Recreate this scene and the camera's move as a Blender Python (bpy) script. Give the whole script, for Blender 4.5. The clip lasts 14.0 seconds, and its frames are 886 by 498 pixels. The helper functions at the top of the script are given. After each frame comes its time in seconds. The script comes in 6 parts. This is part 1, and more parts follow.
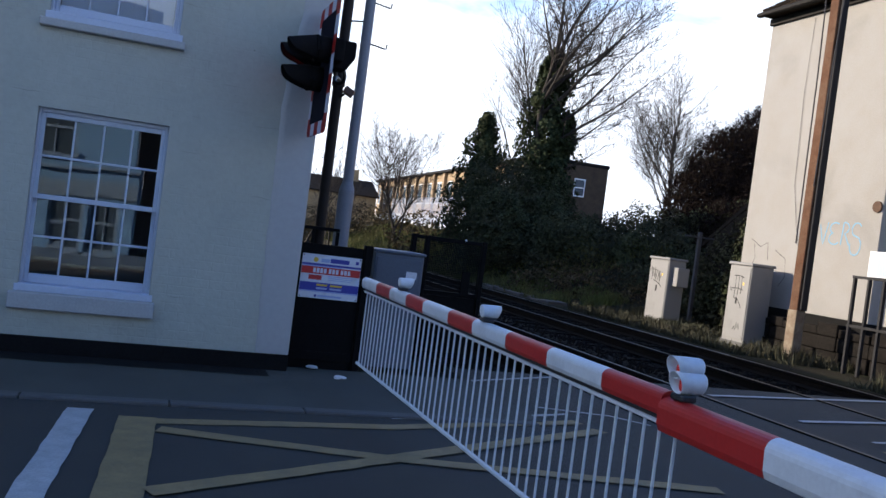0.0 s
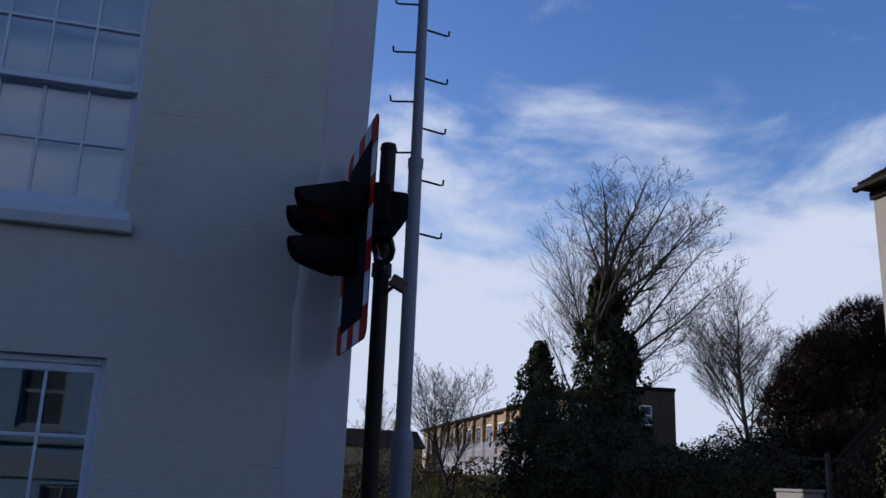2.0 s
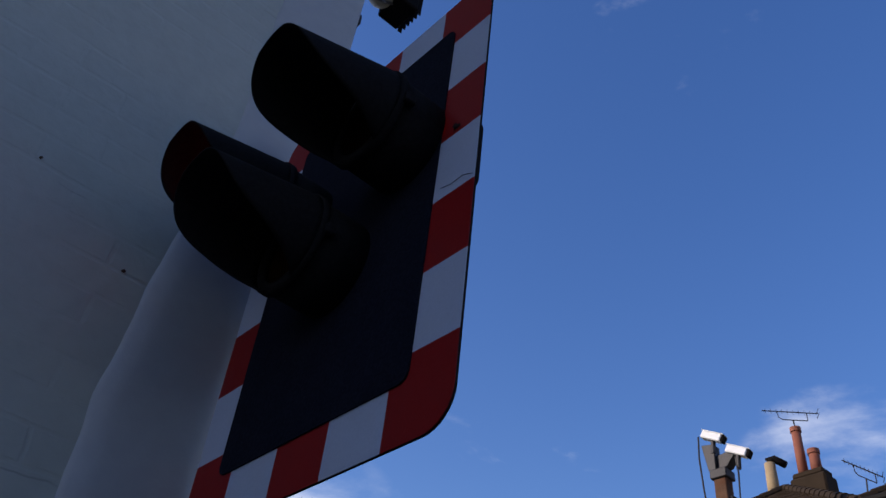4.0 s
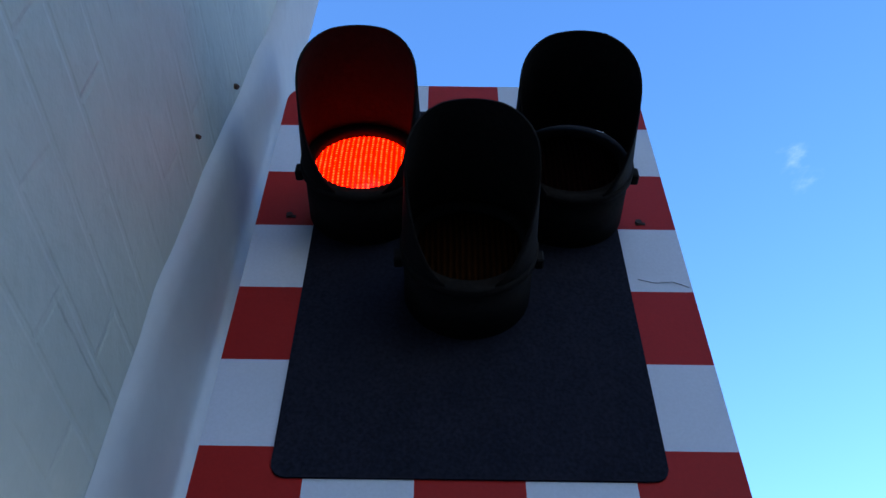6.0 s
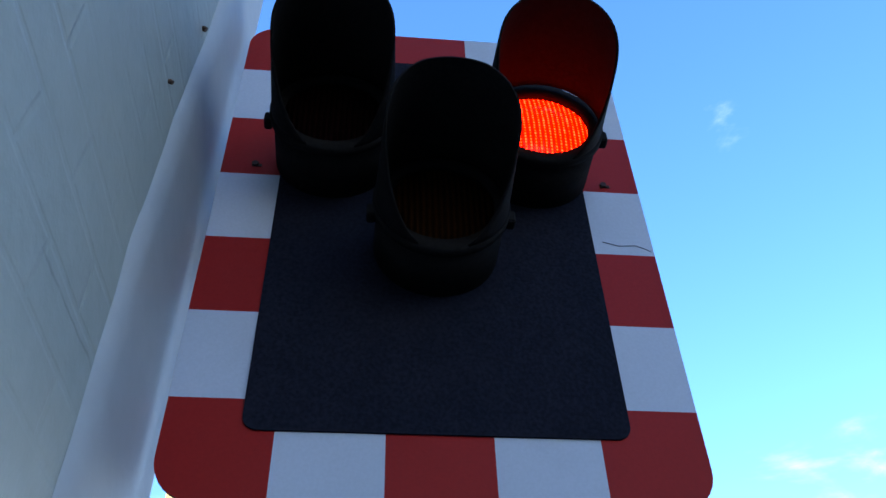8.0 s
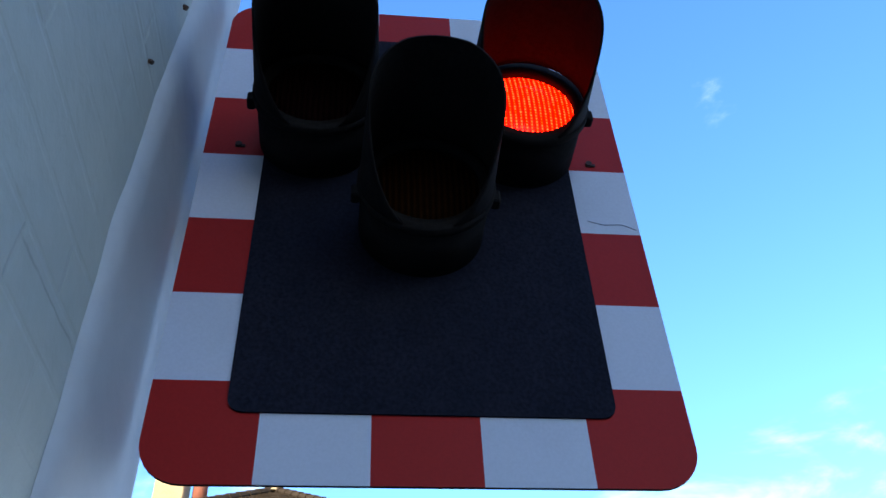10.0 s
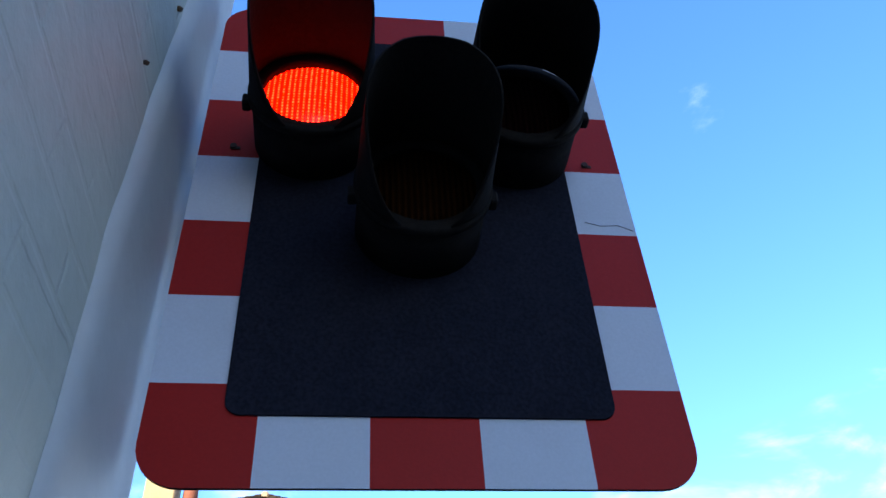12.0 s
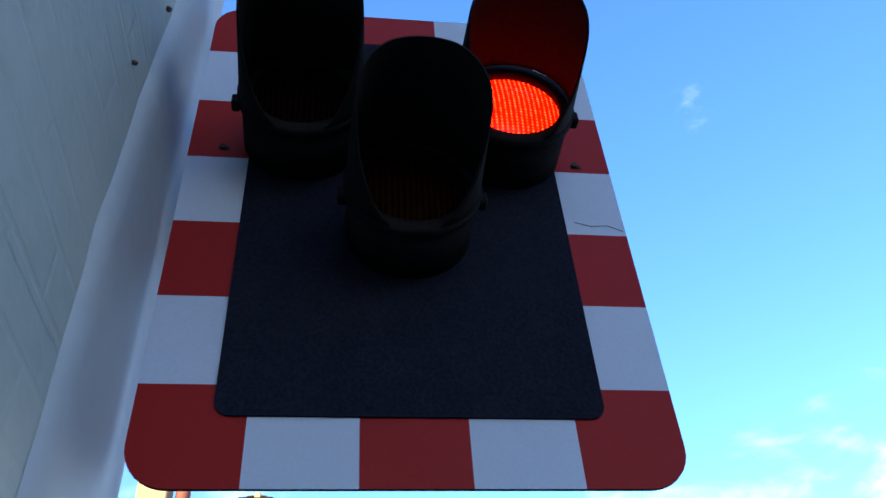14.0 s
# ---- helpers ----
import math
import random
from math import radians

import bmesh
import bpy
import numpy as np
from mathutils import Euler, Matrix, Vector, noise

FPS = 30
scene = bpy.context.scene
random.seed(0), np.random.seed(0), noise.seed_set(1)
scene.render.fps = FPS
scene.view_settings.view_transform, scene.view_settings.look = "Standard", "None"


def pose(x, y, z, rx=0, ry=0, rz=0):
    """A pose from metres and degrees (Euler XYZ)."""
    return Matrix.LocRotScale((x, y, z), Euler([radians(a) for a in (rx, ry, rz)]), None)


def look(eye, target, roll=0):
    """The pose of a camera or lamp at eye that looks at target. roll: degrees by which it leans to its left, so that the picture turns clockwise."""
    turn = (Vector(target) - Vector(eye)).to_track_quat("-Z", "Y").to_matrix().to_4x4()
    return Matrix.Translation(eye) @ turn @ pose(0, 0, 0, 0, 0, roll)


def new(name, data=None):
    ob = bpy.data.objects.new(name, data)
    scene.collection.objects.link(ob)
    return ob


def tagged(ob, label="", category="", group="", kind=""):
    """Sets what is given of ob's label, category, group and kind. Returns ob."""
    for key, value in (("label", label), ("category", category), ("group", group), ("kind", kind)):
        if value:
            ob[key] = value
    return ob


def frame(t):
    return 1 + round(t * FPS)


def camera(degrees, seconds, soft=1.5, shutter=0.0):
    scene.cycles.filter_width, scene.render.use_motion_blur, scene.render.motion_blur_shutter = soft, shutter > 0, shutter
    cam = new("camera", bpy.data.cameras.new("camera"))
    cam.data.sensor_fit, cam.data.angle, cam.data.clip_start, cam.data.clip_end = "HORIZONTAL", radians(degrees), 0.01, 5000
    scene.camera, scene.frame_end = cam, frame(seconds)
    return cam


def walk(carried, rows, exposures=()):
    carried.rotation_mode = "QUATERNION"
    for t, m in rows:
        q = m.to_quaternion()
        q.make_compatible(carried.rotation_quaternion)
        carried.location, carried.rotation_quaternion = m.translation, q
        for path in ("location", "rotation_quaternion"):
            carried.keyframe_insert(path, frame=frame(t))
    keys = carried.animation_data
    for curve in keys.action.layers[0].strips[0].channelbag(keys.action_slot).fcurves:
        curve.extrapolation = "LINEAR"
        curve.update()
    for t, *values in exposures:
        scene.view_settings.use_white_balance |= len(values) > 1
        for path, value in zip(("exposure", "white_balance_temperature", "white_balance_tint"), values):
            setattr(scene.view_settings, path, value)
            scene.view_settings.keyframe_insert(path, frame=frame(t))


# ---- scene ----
cam = camera(54.4, 14.0)
EXPOSURES = [(0.0, 1.40, 6800, 11), (0.5, 1.38, 6600, 11), (1.0, 1.15, 6600, 11), (1.5, 0.75, 6350, 13), (2.0, 0.22, 6350, 16), (2.5, -0.08, 6350, 17), (3.0, -0.08, 6350, 18), (3.5, 0.27, 6250, 18), (4.2, 0.55, 6700, 18),
             (6.3, 2.20, 6950, 3), (8.7, 2.30, 6950, 3), (10.8, 2.18, 6800, 4), (14.0, 2.18, 6800, 4)]
PATH = [
    (0, (-1.217, -7.063, 1.375), (-0.561, -5.174, 1.34), 7.4),
    (0.3, (-1.140, -6.654, 1.385), (-0.564, -4.739, 1.436), 4.5),
    (0.5, (-1.088, -6.381, 1.391), (-0.49, -4.473, 1.447), 1.9),
    (0.7, (-1.012, -6.091, 1.399), (-0.407, -4.187, 1.478), 1.1),
    (1, (-0.898, -5.657, 1.41), (-0.331, -3.749, 1.611), 1.9),
    (1.2, (-0.849, -5.339, 1.430), (-0.309, -3.430, 1.682), 3.0),
    (1.5, (-0.775, -4.863, 1.459), (-0.187, -2.993, 1.859), 3.6),
    (1.7, (-0.733, -4.559, 1.458), (-0.185, -2.684, 1.886), 3.5),
    (2, (-0.67, -4.103, 1.456), (-0.159, -2.238, 1.969), 2.2),
    (2.2, (-0.666, -3.788, 1.475), (-0.183, -1.919, 1.997), 2.5),
    (2.3, (-0.664, -3.631, 1.485), (-0.145, -1.778, 2.033), 1.6),
    (2.5, (-0.638, -3.36, 1.462), (-0.062, -1.551, 2.091), 2.6),
    (2.7, (-0.626, -3.02, 1.465), (-0.047, -1.222, 2.122), 3.1),
    (3, (-0.589, -2.557, 1.428), (-0.011, -0.767, 2.106), 3.9),
    (3.3, (-0.606, -2.038, 1.471), (0.009, -0.308, 2.265), 2.6),
    (3.5, (-0.617, -1.796, 1.475), (0.117, -0.159, 2.358), 2.6),
    (3.6, (-0.582, -1.622, 1.497), (0.194, -0.018, 2.405), 3.2),
    (3.8, (-0.587, -1.377, 1.452), (0.288, 0.0, 2.608), 2.8),
    (4, (-0.644, -1.167, 1.477), (0.288, 0.048, 2.764), 6.9),
    (4.2, (-0.673, -0.932, 1.498), (0.286, 0.207, 2.833), 9.7),
    (6.3, (-1.039, 0.047, 1.51), (0.357, -0.041, 2.939), -1.5),
    (6.5, (-1.044, 0.053, 1.516), (0.382, -0.057, 2.914), -1.9),
    (7, (-1.038, 0.07, 1.517), (0.4, -0.061, 2.901), -1.6),
    (7.5, (-1.03, 0.086, 1.519), (0.412, -0.043, 2.9), -1.6),
    (8, (-1.027, 0.093, 1.517), (0.416, -0.055, 2.894), -2.0),
    (8.5, (-1.025, 0.086, 1.521), (0.434, -0.067, 2.88), -2.3),
    (11, (-1.027, 0.092, 1.522), (0.45, -0.087, 2.859), -3.0),
    (11.5, (-1.017, 0.097, 1.516), (0.442, -0.094, 2.87), -3.6),
    (12, (-1.017, 0.099, 1.521), (0.447, -0.101, 2.869), -3.9),
    (12.5, (-1.018, 0.098, 1.52), (0.443, -0.096, 2.872), -3.7),
    (13, (-1.015, 0.1, 1.517), (0.45, -0.105, 2.862), -4.2),
    (13.5, (-1.012, 0.099, 1.518), (0.447, -0.105, 2.87), -3.8),
    (14, (-1.018, 0.094, 1.52), (0.443, -0.122, 2.867), -4.4),
]
walk(cam, [(t, look(eye, target, roll)) for t, eye, target, roll in PATH],
     exposures=EXPOSURES)

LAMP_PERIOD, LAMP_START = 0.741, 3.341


# ---- world, sun ----
SUN_AZ, SUN_EL = 145.0, 17.5          # degrees: azimuth from +X towards +Y, and height
world = bpy.data.worlds.new("sky")
scene.world = world
world.use_nodes = True
wt = world.node_tree
wt.nodes.clear()


def wnode(kind, **kw):
    n = wt.nodes.new(kind)
    for k, v in kw.items():
        if k in n.inputs:
            n.inputs[k].default_value = v
    return n


sky = wt.nodes.new("ShaderNodeTexSky")
sky.sky_type = "NISHITA"
sky.sun_disc = False
sky.sun_elevation = radians(SUN_EL)
sky.sun_rotation = radians(90 - SUN_AZ)
sky.altitude, sky.air_density, sky.dust_density, sky.ozone_density = 50, 1.1, 1.0, 2.4
co = wnode("ShaderNodeTexCoord")
sep = wnode("ShaderNodeSeparateXYZ")
wt.links.new(co.outputs["Generated"], sep.inputs[0])
# cloud in long level banks: the direction, squeezed in height
stretch = wnode("ShaderNodeMapping")
stretch.inputs["Scale"].default_value = (1.0, 1.0, 2.5)
stretch.inputs["Rotation"].default_value = (radians(7), radians(-5), 0)
stretch.inputs["Location"].default_value = (1.35, 0.7, 0.42)
wt.links.new(co.outputs["Generated"], stretch.inputs["Vector"])
cn = wnode("ShaderNodeTexNoise", Scale=4.6, Detail=9.0, Roughness=0.56, Distortion=0.3)
wt.links.new(stretch.outputs[0], cn.inputs["Vector"])
# thick near the horizon, thinning to clear sky overhead
cover = wnode("ShaderNodeMapRange")
cover.inputs["From Min"].default_value, cover.inputs["From Max"].default_value = 0.17, 0.555
cover.inputs["To Min"].default_value, cover.inputs["To Max"].default_value = 0.24, -0.235
wt.links.new(sep.outputs["Z"], cover.inputs["Value"])
csum = wnode("ShaderNodeMath")
csum.operation = "ADD"
wt.links.new(cn.outputs["Fac"], csum.inputs[0])
wt.links.new(cover.outputs[0], csum.inputs[1])
cmask = wnode("ShaderNodeMapRange")
cmask.interpolation_type = "SMOOTHSTEP"
cmask.inputs["From Min"].default_value, cmask.inputs["From Max"].default_value = 0.42, 0.74
wt.links.new(csum.outputs[0], cmask.inputs["Value"])
cmix = wnode("ShaderNodeMix")
cmix.data_type = "RGBA"
cmix.inputs["B"].default_value = (3.5, 3.95, 4.7, 1)
wt.links.new(cmask.outputs[0], cmix.inputs["Factor"])
sat = wnode("ShaderNodeHueSaturation", Hue=0.516, Saturation=1.28)
wt.links.new(sky.outputs[0], sat.inputs["Color"])
wt.links.new(sat.outputs[0], cmix.inputs["A"])
bg = wnode("ShaderNodeBackground")
bg.inputs["Strength"].default_value = 0.15
wt.links.new(cmix.outputs["Result"], bg.inputs["Color"])
wout = wnode("ShaderNodeOutputWorld")
wt.links.new(bg.outputs[0], wout.inputs[0])

sun = new("sun", bpy.data.lights.new("sun", "SUN"))
sun.data.energy, sun.data.angle, sun.data.color = 3.2, radians(0.6), (1.0, 0.89, 0.74)
sx, sy, sz = (math.cos(radians(SUN_EL)) * math.cos(radians(SUN_AZ)), math.cos(radians(SUN_EL)) * math.sin(radians(SUN_AZ)), math.sin(radians(SUN_EL)))
sun.matrix_world = look((sx * 60, sy * 60, sz * 60), (0, 0, 0))


# ---- materials ----
def mat(name, color, rough=0.7, metal=0.0, vary=0.12, scale=6.0, bump=0.0, bump_scale=60.0, second=None, amount=0.5, spec=0.5, stain=0.0, stain_scale=1.2, island=0.0):
    """A painted, mineral or metal surface with variation at two scales and fine relief."""
    m = bpy.data.materials.new(name)
    m.use_nodes = True
    nt = m.node_tree
    p = nt.nodes["Principled BSDF"]
    p.inputs["Roughness"].default_value, p.inputs["Metallic"].default_value = rough, metal
    p.inputs["Specular IOR Level"].default_value = spec
    tc = nt.nodes.new("ShaderNodeTexCoord")
    n1 = nt.nodes.new("ShaderNodeTexNoise")
    n1.inputs["Scale"].default_value, n1.inputs["Detail"].default_value, n1.inputs["Roughness"].default_value = scale, 6, 0.62
    nt.links.new(tc.outputs["Object"], n1.inputs["Vector"])
    n2 = nt.nodes.new("ShaderNodeTexNoise")
    n2.inputs["Scale"].default_value, n2.inputs["Detail"].default_value = bump_scale, 4
    nt.links.new(tc.outputs["Object"], n2.inputs["Vector"])
    ramp = nt.nodes.new("ShaderNodeMapRange")
    ramp.inputs["From Min"].default_value, ramp.inputs["From Max"].default_value = 0.3, 0.7
    nt.links.new(n1.outputs["Fac"], ramp.inputs["Value"])
    mix = nt.nodes.new("ShaderNodeMix")
    mix.data_type = "RGBA"
    other = second or tuple(c * (1 - 2 * vary) for c in color)
    mix.inputs["A"].default_value, mix.inputs["B"].default_value = (*color, 1), (*other, 1)
    f = nt.nodes.new("ShaderNodeMath")
    f.operation = "MULTIPLY"
    f.inputs[1].default_value = amount
    nt.links.new(ramp.outputs[0], f.inputs[0])
    nt.links.new(f.outputs[0], mix.inputs["Factor"])
    col = mix.outputs["Result"]
    hsv = nt.nodes.new("ShaderNodeHueSaturation")
    fine = nt.nodes.new("ShaderNodeMapRange")
    fine.inputs["From Min"].default_value, fine.inputs["From Max"].default_value = 0.3, 0.7
    fine.inputs["To Min"].default_value, fine.inputs["To Max"].default_value = 1 - vary, 1 + vary
    nt.links.new(n2.outputs["Fac"], fine.inputs["Value"])
    nt.links.new(col, hsv.inputs["Color"])
    nt.links.new(fine.outputs[0], hsv.inputs["Value"])
    col = hsv.outputs["Color"]
    if stain:
        n3 = nt.nodes.new("ShaderNodeTexNoise")
        n3.inputs["Scale"].default_value, n3.inputs["Detail"].default_value, n3.inputs["Distortion"].default_value = stain_scale, 8, 0.6
        nt.links.new(tc.outputs["Object"], n3.inputs["Vector"])
        r3 = nt.nodes.new("ShaderNodeMapRange")
        r3.inputs["From Min"].default_value, r3.inputs["From Max"].default_value = 0.55, 0.75
        r3.inputs["To Max"].default_value = stain
        nt.links.new(n3.outputs["Fac"], r3.inputs["Value"])
        mx = nt.nodes.new("ShaderNodeMix")
        mx.data_type = "RGBA"
        mx.inputs["B"].default_value = (*(c * 0.45 for c in color), 1)
        nt.links.new(r3.outputs[0], mx.inputs["Factor"])
        nt.links.new(col, mx.inputs["A"])
        col = mx.outputs["Result"]
    if island:
        geo = nt.nodes.new("ShaderNodeNewGeometry")
        rm = nt.nodes.new("ShaderNodeMapRange")
        rm.inputs["To Min"].default_value, rm.inputs["To Max"].default_value = 1 - island, 1 + island
        nt.links.new(geo.outputs["Random Per Island"], rm.inputs["Value"])
        h2 = nt.nodes.new("ShaderNodeHueSaturation")
        nt.links.new(rm.outputs[0], h2.inputs["Value"])
        nt.links.new(col, h2.inputs["Color"])
        col = h2.outputs["Color"]
    nt.links.new(col, p.inputs["Base Color"])
    if bump:
        b = nt.nodes.new("ShaderNodeBump")
        b.inputs["Strength"].default_value, b.inputs["Distance"].default_value = bump, 0.01
        nt.links.new(n2.outputs["Fac"], b.inputs["Height"])
        nt.links.new(b.outputs[0], p.inputs["Normal"])
    return m


def painted_brick(name, color, bw=0.225, bh=0.075, depth=0.35, grime=0.25):
    """Brickwork under thick paint: faint courses and worn patches in the relief, drips and grime in the colour."""
    m = mat(name, color, 0.62, vary=0.035, scale=1.3, bump=0.42, bump_scale=24, second=tuple(c * 0.86 for c in color), amount=0.9, stain=grime, stain_scale=0.7)
    nt = m.node_tree
    p = nt.nodes["Principled BSDF"]
    tc = nt.nodes["Texture Coordinate"]
    sp = nt.nodes.new("ShaderNodeSeparateXYZ")
    nt.links.new(tc.outputs["Object"], sp.inputs[0])
    wob = nt.nodes.new("ShaderNodeTexNoise")
    wob.inputs["Scale"].default_value, wob.inputs["Detail"].default_value = 4.5, 5
    nt.links.new(tc.outputs["Object"], wob.inputs["Vector"])
    ad = nt.nodes.new("ShaderNodeMath")
    ad.operation = "ADD"
    nt.links.new(sp.outputs["X"], ad.inputs[0])
    nt.links.new(sp.outputs["Y"], ad.inputs[1])
    zz = nt.nodes.new("ShaderNodeMath")
    zz.operation = "MULTIPLY_ADD"
    zz.inputs[1].default_value = 0.022
    nt.links.new(wob.outputs["Fac"], zz.inputs[0])
    nt.links.new(sp.outputs["Z"], zz.inputs[2])
    xw = nt.nodes.new("ShaderNodeMath")
    xw.operation = "MULTIPLY_ADD"
    xw.inputs[1].default_value = 0.05
    nt.links.new(wob.outputs["Fac"], xw.inputs[0])
    nt.links.new(ad.outputs[0], xw.inputs[2])
    cb = nt.nodes.new("ShaderNodeCombineXYZ")
    nt.links.new(xw.outputs[0], cb.inputs["X"])
    nt.links.new(zz.outputs[0], cb.inputs["Y"])
    br = nt.nodes.new("ShaderNodeTexBrick")
    br.inputs["Scale"].default_value = 1.0
    br.inputs["Brick Width"].default_value, br.inputs["Row Height"].default_value = bw, bh
    br.inputs["Mortar Size"].default_value, br.inputs["Mortar Smooth"].default_value = 0.007, 0.7
    nt.links.new(cb.outputs[0], br.inputs["Vector"])
    patch = nt.nodes.new("ShaderNodeTexNoise")
    patch.inputs["Scale"].default_value, patch.inputs["Detail"].default_value = 4.0, 6
    nt.links.new(tc.outputs["Object"], patch.inputs["Vector"])
    pr = nt.nodes.new("ShaderNodeMapRange")
    pr.inputs["From Min"].default_value, pr.inputs["From Max"].default_value = 0.42, 0.66
    nt.links.new(patch.outputs["Fac"], pr.inputs["Value"])
    mul = nt.nodes.new("ShaderNodeMath")
    mul.operation = "MULTIPLY"
    nt.links.new(br.outputs["Fac"], mul.inputs[0])
    nt.links.new(pr.outputs[0], mul.inputs[1])
    b = nt.nodes.new("ShaderNodeBump")
    b.invert = True
    b.inputs["Strength"].default_value, b.inputs["Distance"].default_value = depth, 0.012
    nt.links.new(mul.outputs[0], b.inputs["Height"])
    nt.links.new(nt.nodes["Bump"].outputs[0], b.inputs["Normal"])
    nt.links.new(b.outputs[0], p.inputs["Normal"])
    # dark hairline cracks where single courses have opened
    zc = nt.nodes.new("ShaderNodeMath")
    zc.operation = "MULTIPLY_ADD"
    zc.inputs[1].default_value = 0.06
    nt.links.new(wob.outputs["Fac"], zc.inputs[0])
    nt.links.new(sp.outputs["Z"], zc.inputs[2])
    pp = nt.nodes.new("ShaderNodeMath")
    pp.operation = "PINGPONG"
    pp.inputs[1].default_value = 0.15
    nt.links.new(zc.outputs[0], pp.inputs[0])
    thin = nt.nodes.new("ShaderNodeMapRange")
    thin.inputs["From Min"].default_value, thin.inputs["From Max"].default_value = 0.0, 0.003
    thin.inputs["To Min"].default_value, thin.inputs["To Max"].default_value = 1.0, 0.0
    nt.links.new(pp.outputs[0], thin.inputs["Value"])
    gaps = nt.nodes.new("ShaderNodeTexNoise")
    gaps.inputs["Scale"].default_value, gaps.inputs["Detail"].default_value = 2.6, 6
    nt.links.new(tc.outputs["Object"], gaps.inputs["Vector"])
    gr = nt.nodes.new("ShaderNodeMapRange")
    gr.inputs["From Min"].default_value, gr.inputs["From Max"].default_value = 0.54, 0.64
    gr.inputs["To Max"].default_value = 0.75
    nt.links.new(gaps.outputs["Fac"], gr.inputs["Value"])
    cm = nt.nodes.new("ShaderNodeMath")
    cm.operation = "MULTIPLY"
    nt.links.new(thin.outputs[0], cm.inputs[0])
    nt.links.new(gr.outputs[0], cm.inputs[1])
    cmx = nt.nodes.new("ShaderNodeMix")
    cmx.data_type = "RGBA"
    cmx.inputs["B"].default_value = (*(c * 0.3 for c in color), 1)
    base = p.inputs["Base Color"].links[0].from_socket
    nt.links.new(cm.outputs[0], cmx.inputs["Factor"])
    nt.links.new(base, cmx.inputs["A"])
    nt.links.new(cmx.outputs["Result"], p.inputs["Base Color"])
    return m


def glow(name, color, strength, grid=0.0, dark=(0.1, 0.003, 0.0)):
    """A lamp lens that gives off light, brighter in the cells of its moulded grid."""
    m = bpy.data.materials.new(name)
    m.use_nodes = True
    nt = m.node_tree
    p = nt.nodes["Principled BSDF"]
    p.inputs["Base Color"].default_value = (*dark, 1)
    p.inputs["Roughness"].default_value = 0.25
    p.inputs["Emission Color"].default_value = (*color, 1)
    p.inputs["Emission Strength"].default_value = strength
    if grid:
        tc = nt.nodes.new("ShaderNodeTexCoord")
        sp = nt.nodes.new("ShaderNodeSeparateXYZ")
        nt.links.new(tc.outputs["Object"], sp.inputs[0])
        waves = []
        for axis, k in (("Y", 1.0), ("Z", 1.25)):
            s = nt.nodes.new("ShaderNodeMath")
            s.operation = "MULTIPLY"
            s.inputs[1].default_value = 2 * math.pi / grid * k
            nt.links.new(sp.outputs[axis], s.inputs[0])
            w = nt.nodes.new("ShaderNodeMath")
            w.operation = "COSINE"
            nt.links.new(s.outputs[0], w.inputs[0])
            waves.append(w)
        # upright ribs stronger than the level ones
        add = nt.nodes.new("ShaderNodeMath")
        add.operation = "MULTIPLY_ADD"
        add.inputs[1].default_value = 0.55
        nt.links.new(waves[1].outputs[0], add.inputs[0])
        lift = nt.nodes.new("ShaderNodeMath")
        lift.operation = "ADD"
        lift.inputs[1].default_value = 0.2
        nt.links.new(waves[0].outputs[0], lift.inputs[0])
        nt.links.new(lift.outputs[0], add.inputs[2])
        nz = nt.nodes.new("ShaderNodeTexNoise")
        nz.inputs["Scale"].default_value = 90
        nt.links.new(tc.outputs["Object"], nz.inputs["Vector"])
        mm = nt.nodes.new("ShaderNodeMath")
        mm.operation = "MULTIPLY"
        nt.links.new(add.outputs[0], mm.inputs[0])
        nt.links.new(nz.outputs["Fac"], mm.inputs[1])
        ra = nt.nodes.new("ShaderNodeValToRGB")
        e = ra.color_ramp.elements
        e[0].position, e[0].color = 0.0, (color[0] * 0.10, color[1] * 0.4, color[2], 1)
        e[1].position, e[1].color = 0.95, (1.0, 0.032, 0.010, 1)
        mid = e.new(0.36)
        mid.color = (*color, 1)
        nt.links.new(mm.outputs[0], ra.inputs["Fac"])
        nt.links.new(ra.outputs["Color"], p.inputs["Emission Color"])
    return m


